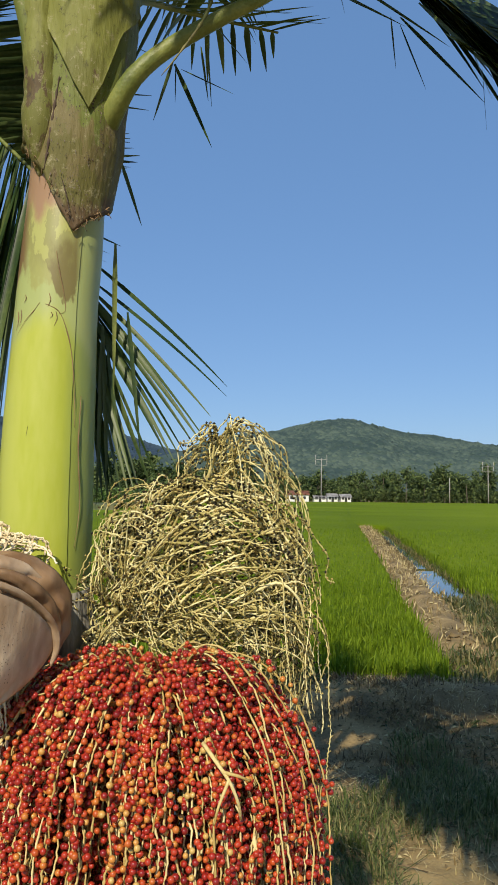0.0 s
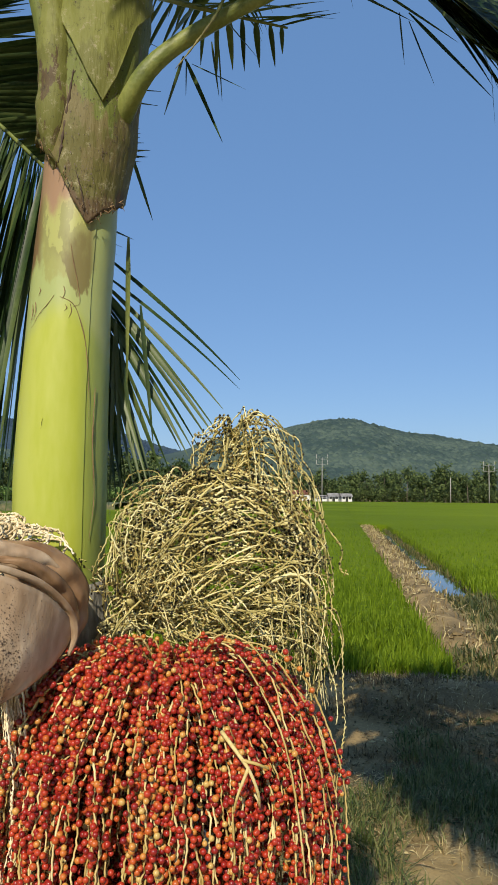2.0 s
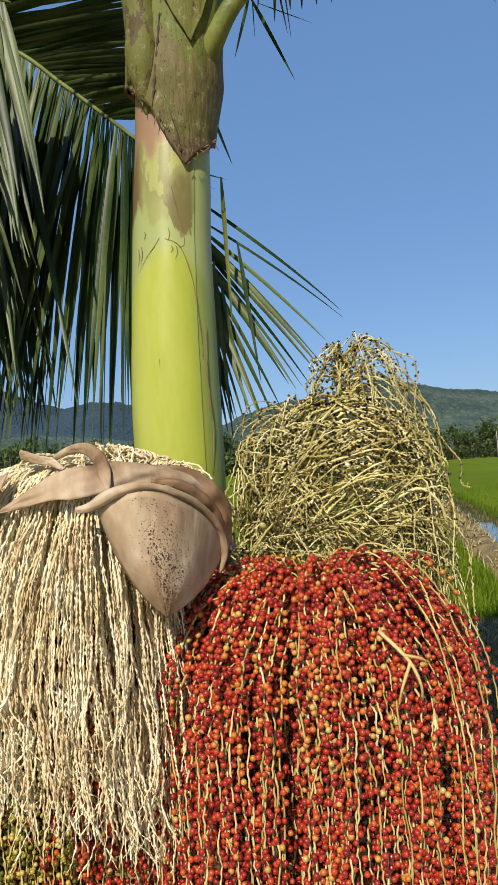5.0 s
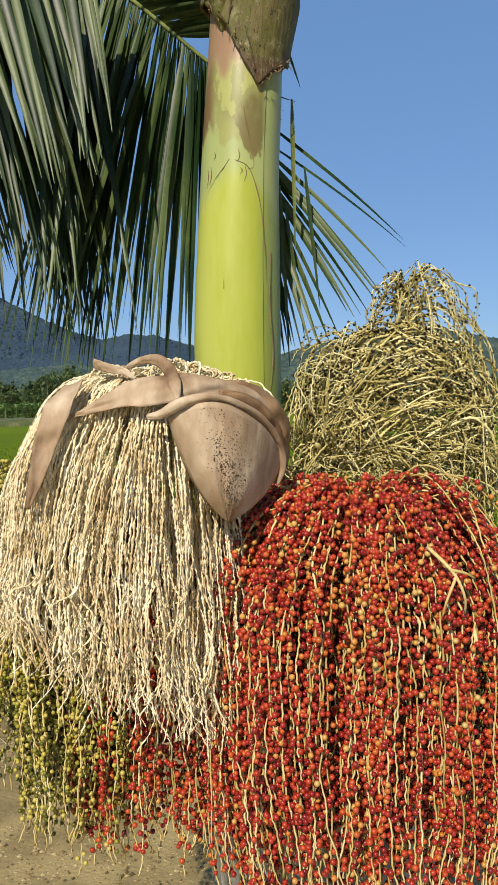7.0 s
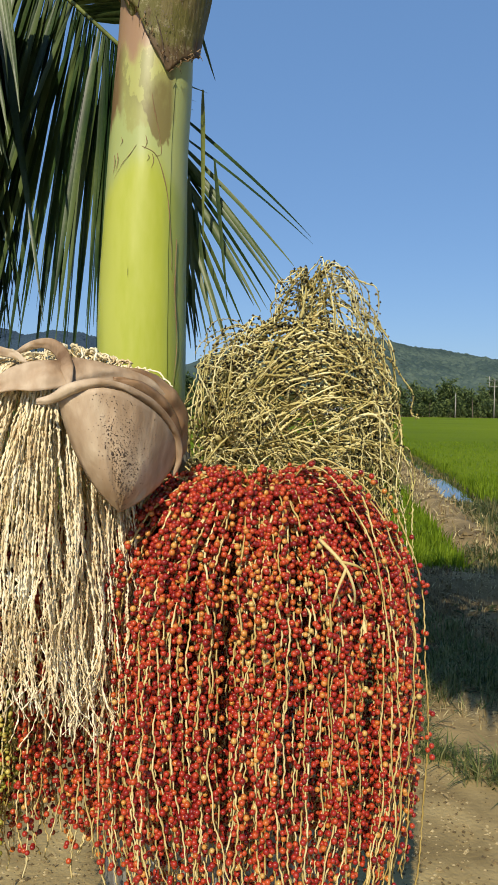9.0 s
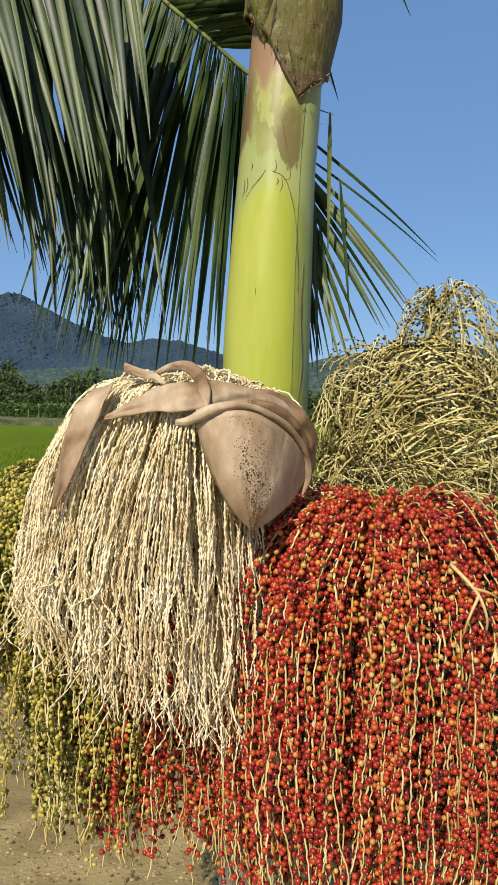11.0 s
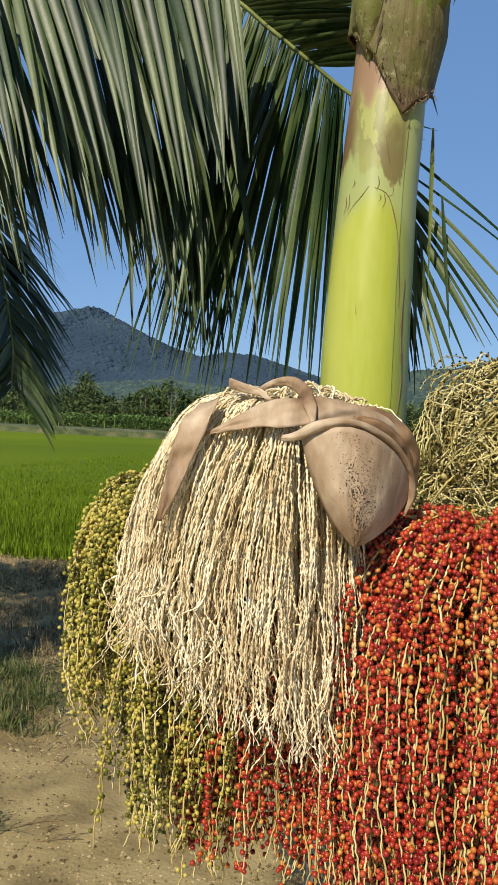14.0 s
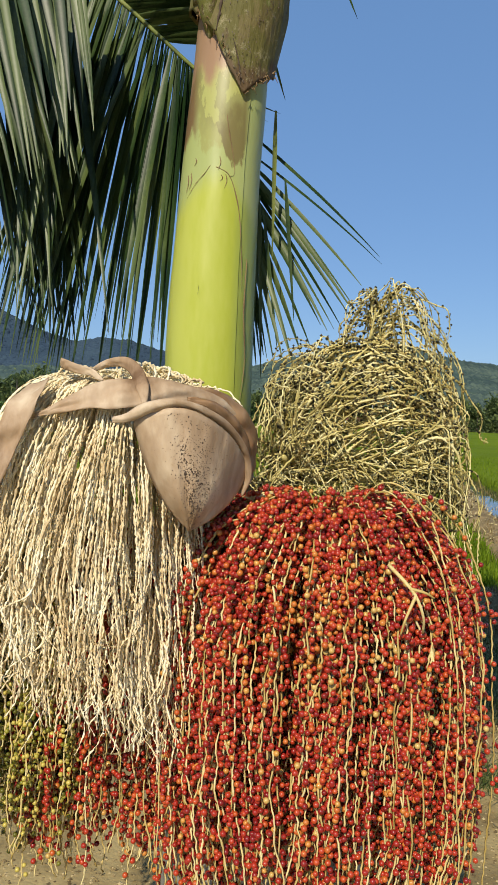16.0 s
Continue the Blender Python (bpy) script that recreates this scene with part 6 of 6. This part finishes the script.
def sheet(name, grid, thick, mat):
    """A thin curved skin over a grid of points (rows, columns, 3), given a thickness."""
    p = np.asarray(grid, float)
    r, c = p.shape[:2]
    du, dv = np.gradient(p, axis=1), np.gradient(p, axis=0)
    nrm = np.cross(du, dv)
    nrm /= np.linalg.norm(nrm, axis=2)[:, :, None] + 1e-9
    v = np.concatenate([(p + nrm * thick / 2).reshape(-1, 3), (p - nrm * thick / 2).reshape(-1, 3)])
    m = r * c
    f = []
    for i in range(r - 1):
        for j in range(c - 1):
            a = i * c + j
            f += [(a, a + 1, a + c + 1, a + c), (m + a + c, m + a + c + 1, m + a + 1, m + a)]
    rimv = [j for j in range(c)] + [i * c + c - 1 for i in range(1, r)] + [(r - 1) * c + j for j in range(c - 2, -1, -1)] + [i * c for i in range(r - 2, 0, -1)]
    for a, b2 in zip(rimv, rimv[1:] + rimv[:1]):
        f.append((b2, a, m + a, m + b2))
    return mesh_of(name, v, f, mat)


def ribbon(name, ctrl, across, widths, cup, rows=40, cols=9, wob=0.002, skin=None):
    """A curled strip along ctrl, its width along the vectors across."""
    line, acr = curve_through(ctrl, rows), curve_through(across, rows)
    acr /= np.linalg.norm(acr, axis=1)[:, None]
    wd = np.interp(np.linspace(0, 1, rows), np.linspace(0, 1, len(widths)), widths)
    tan = np.gradient(line, axis=0)
    out = np.cross(tan, acr)
    out /= np.linalg.norm(out, axis=1)[:, None] + 1e-9
    grid = np.zeros((rows, cols, 3))
    for j in range(cols):
        s = j / (cols - 1) - 0.5
        for i in range(rows):
            grid[i, j] = line[i] + acr[i] * wd[i] * s + out[i] * (cup * wd[i] * (0.25 - s * s) * 4 + wob * noise.noise((i * 0.25, s * 3, len(name))))
    return sheet(name, grid, 0.0016, skin or M_SPATHE)


def cup_grid():
    top = curve_through([(-0.095, 1.09, 1.404), (-0.062, 1.08, 1.418), (-0.025, 1.082, 1.423), (0.012, 1.105, 1.41), (0.047, 1.147, 1.383), (0.068, 1.188, 1.348), (0.072, 1.2, 1.322)], 26)
    left = curve_through([(-0.095, 1.09, 1.404), (-0.085, 1.095, 1.368), (-0.068, 1.1, 1.323), (-0.044, 1.105, 1.281), (-0.011, 1.115, 1.244)], 26)
    right = curve_through([(0.072, 1.2, 1.322), (0.06, 1.19, 1.298), (0.042, 1.165, 1.276), (0.016, 1.135, 1.257), (-0.01, 1.116, 1.244)], 26)
    grid = np.zeros((26, 26, 3))
    for i in range(26):
        v = i / 25
        for j in range(26):
            u = j / 25
            p = (1 - u) * left[i] + u * right[i] + (1 - v) * (top[j] - (1 - u) * top[0] - u * top[-1])
            p[1] -= 0.036 * math.sin(math.pi * u) ** 0.8 * math.sin(math.pi * min(1, 0.15 + v * 0.85)) * (1 - 0.3 * v)
            p[1] += 0.006 * noise.noise((u * 3, v * 2, 2)) + 0.003 * noise.noise((u * 11, v * 3, 4)) + 0.007 * math.exp(-((u - 0.25 - 0.16 * v) / 0.035) ** 2) * math.sin(math.pi * v) + 0.005 * math.exp(-((u - 0.8 - 0.1 * v) / 0.03) ** 2) * math.sin(math.pi * v)
            grid[i, j] = p
    return grid


cup = cup_grid()
part("hood", sheet("hood", cup, 0.002, M_SPATHE), spathe, "boat-shaped tan hood with dark specks")
h = Heap()
g = np.random.default_rng(401)
for k in range(2300):
    i = int(np.clip(g.normal(12, 5.5), 1, 23))
    j = int(np.clip(g.normal(11 + 0.15 * i, 3.0) if k % 5 else g.normal(6 + 0.25 * i, 1.0), 2, 22))
    p = cup[i, j] + (cup[i + 1, j] - cup[i, j]) * g.uniform() + (cup[i, j + 1] - cup[i, j]) * g.uniform()
    s = 0.00043 * g.lognormal(0, 0.5)
    h.add(NUB_V * s * np.array([g.uniform(0.5, 1.5), 0.45, g.uniform(0.6, 1.5)]) + p + np.array([0, -0.0012, 0]), NUB_F)
ob = part("specks", h.mesh("specks", M_SPECK), spathe, "dark brown scurfy specks")
ob["kind"] = "stuff"
part("lip", ribbon("lip", [(-0.123, 1.085, 1.403), (-0.102, 1.078, 1.407), (-0.069, 1.068, 1.423), (-0.03, 1.072, 1.43), (0.01, 1.095, 1.419), (0.046, 1.137, 1.393), (0.069, 1.178, 1.356), (0.075, 1.195, 1.318), (0.066, 1.2, 1.29)],
     [(0.1, -0.2, 1), (0.1, -0.2, 1), (-0.3, -0.3, 1), (-0.1, -0.5, 1), (0.2, -0.4, 0.8), (0.5, -0.4, 0.6), (0.8, -0.4, 0.3), (1, -0.3, 0.1), (0.8, 0, -0.3)], [0.008, 0.017, 0.014, 0.011, 0.012, 0.013, 0.014, 0.012, 0.004], 0.3, rows=60), spathe, "rolled greyish lip of the hood with a blunt tip")
part("band", ribbon("band", [(-0.257, 1.135, 1.4), (-0.224, 1.118, 1.411), (-0.19, 1.11, 1.424), (-0.153, 1.105, 1.436), (-0.117, 1.105, 1.44), (-0.077, 1.115, 1.446), (-0.03, 1.135, 1.442), (0.015, 1.16, 1.43), (0.045, 1.19, 1.405)],
     [(0.3, 0.1, 1), (0.35, 0.15, 1), (0.3, 0.2, 1), (0.1, 0.3, 1), (0, 0.4, 1), (0, 0.5, 1), (0.1, 0.5, 1), (0.4, 0.4, 0.8), (0.8, 0.3, 0.4)], [0.002, 0.013, 0.03, 0.046, 0.05, 0.046, 0.04, 0.04, 0.03], 0.05, rows=60, cols=13, wob=0.006), spathe, "wide tan band folded across the flowers")
part("fold", ribbon("fold", [(-0.037, 1.15, 1.452), (0.0, 1.163, 1.446), (0.031, 1.183, 1.433), (0.06, 1.205, 1.404), (0.074, 1.225, 1.37), (0.075, 1.228, 1.333), (0.066, 1.215, 1.298)],
     [(0, 0.7, 0.7), (0.15, 0.7, 0.7), (0.3, 0.6, 0.6), (0.5, 0.6, 0.4), (0.6, 0.7, 0.2), (0.6, 0.7, 0), (0.6, 0.6, -0.3)], [0.012, 0.03, 0.044, 0.05, 0.046, 0.034, 0.008], 0.22, cols=13, wob=0.006, skin=M_FOLD), spathe, "dark brown outer fold behind the hood")
part("fold", ribbon("fold", [(-0.02, 1.105, 1.437), (0.012, 1.12, 1.43), (0.04, 1.15, 1.41), (0.062, 1.185, 1.378), (0.072, 1.205, 1.34), (0.068, 1.205, 1.305)],
     [(0, 0.6, 0.8), (0.2, 0.6, 0.7), (0.4, 0.5, 0.6), (0.7, 0.5, 0.3), (0.8, 0.5, 0), (0.7, 0.4, -0.3)], [0.006, 0.018, 0.024, 0.024, 0.018, 0.004], 0.3, wob=0.004, skin=M_FOLD), spathe, "thin inner brown fold")
part("strip", ribbon("strip", [(-0.245, 1.155, 1.456), (-0.257, 1.122, 1.43), (-0.267, 1.108, 1.396), (-0.279, 1.112, 1.362), (-0.287, 1.106, 1.33), (-0.297, 1.104, 1.297), (-0.307, 1.106, 1.268)],
     [(1, -0.2, 0.35), (1, -0.2, 0.3), (1, -0.1, 0.25), (1, 0, 0.2), (1, 0, 0.15), (1, 0, 0.1), (1, 0, 0)], [0.034, 0.05, 0.048, 0.041, 0.031, 0.021, 0.006], -0.05, wob=0.004), spathe, "torn tan strip hanging down one side")
part("curl", ribbon("curl", [(-0.172, 1.185, 1.477), (-0.147, 1.17, 1.488), (-0.12, 1.155, 1.49), (-0.099, 1.135, 1.477), (-0.086, 1.11, 1.453), (-0.079, 1.09, 1.427)],
     [(0.2, -0.4, 1), (0.1, -0.5, 1), (0.3, -0.6, 0.8), (0.8, -0.4, 0.4), (1, -0.2, 0.2), (1, 0.2, 0)], [0.008, 0.016, 0.022, 0.023, 0.02, 0.006], 0.15), spathe, "twisted dry curl")
part("curl", ribbon("curl", [(-0.221, 1.19, 1.487), (-0.196, 1.175, 1.479), (-0.168, 1.16, 1.472), (-0.149, 1.145, 1.46)],
     [(0.1, -0.5, 1), (0.15, -0.4, 1), (0.3, -0.4, 0.9), (0.5, -0.3, 0.7)], [0.017, 0.015, 0.013, 0.005], 0.1), spathe, "small jagged end of a torn strip")
part("spathe_base", ribbon("spathe_base", [(-0.1, 1.2, 1.41), (-0.03, 1.2, 1.4), (0.02, 1.25, 1.375), (0.035, 1.35, 1.345), (0.03, 1.45, 1.33)],
     [(0, 0.6, 1), (0, 0.6, 1), (0.3, 0.5, 1), (0.6, 0.4, 1), (0.5, 0.3, 1)], [0.05, 0.08, 0.09, 0.08, 0.06], -0.15), spathe)
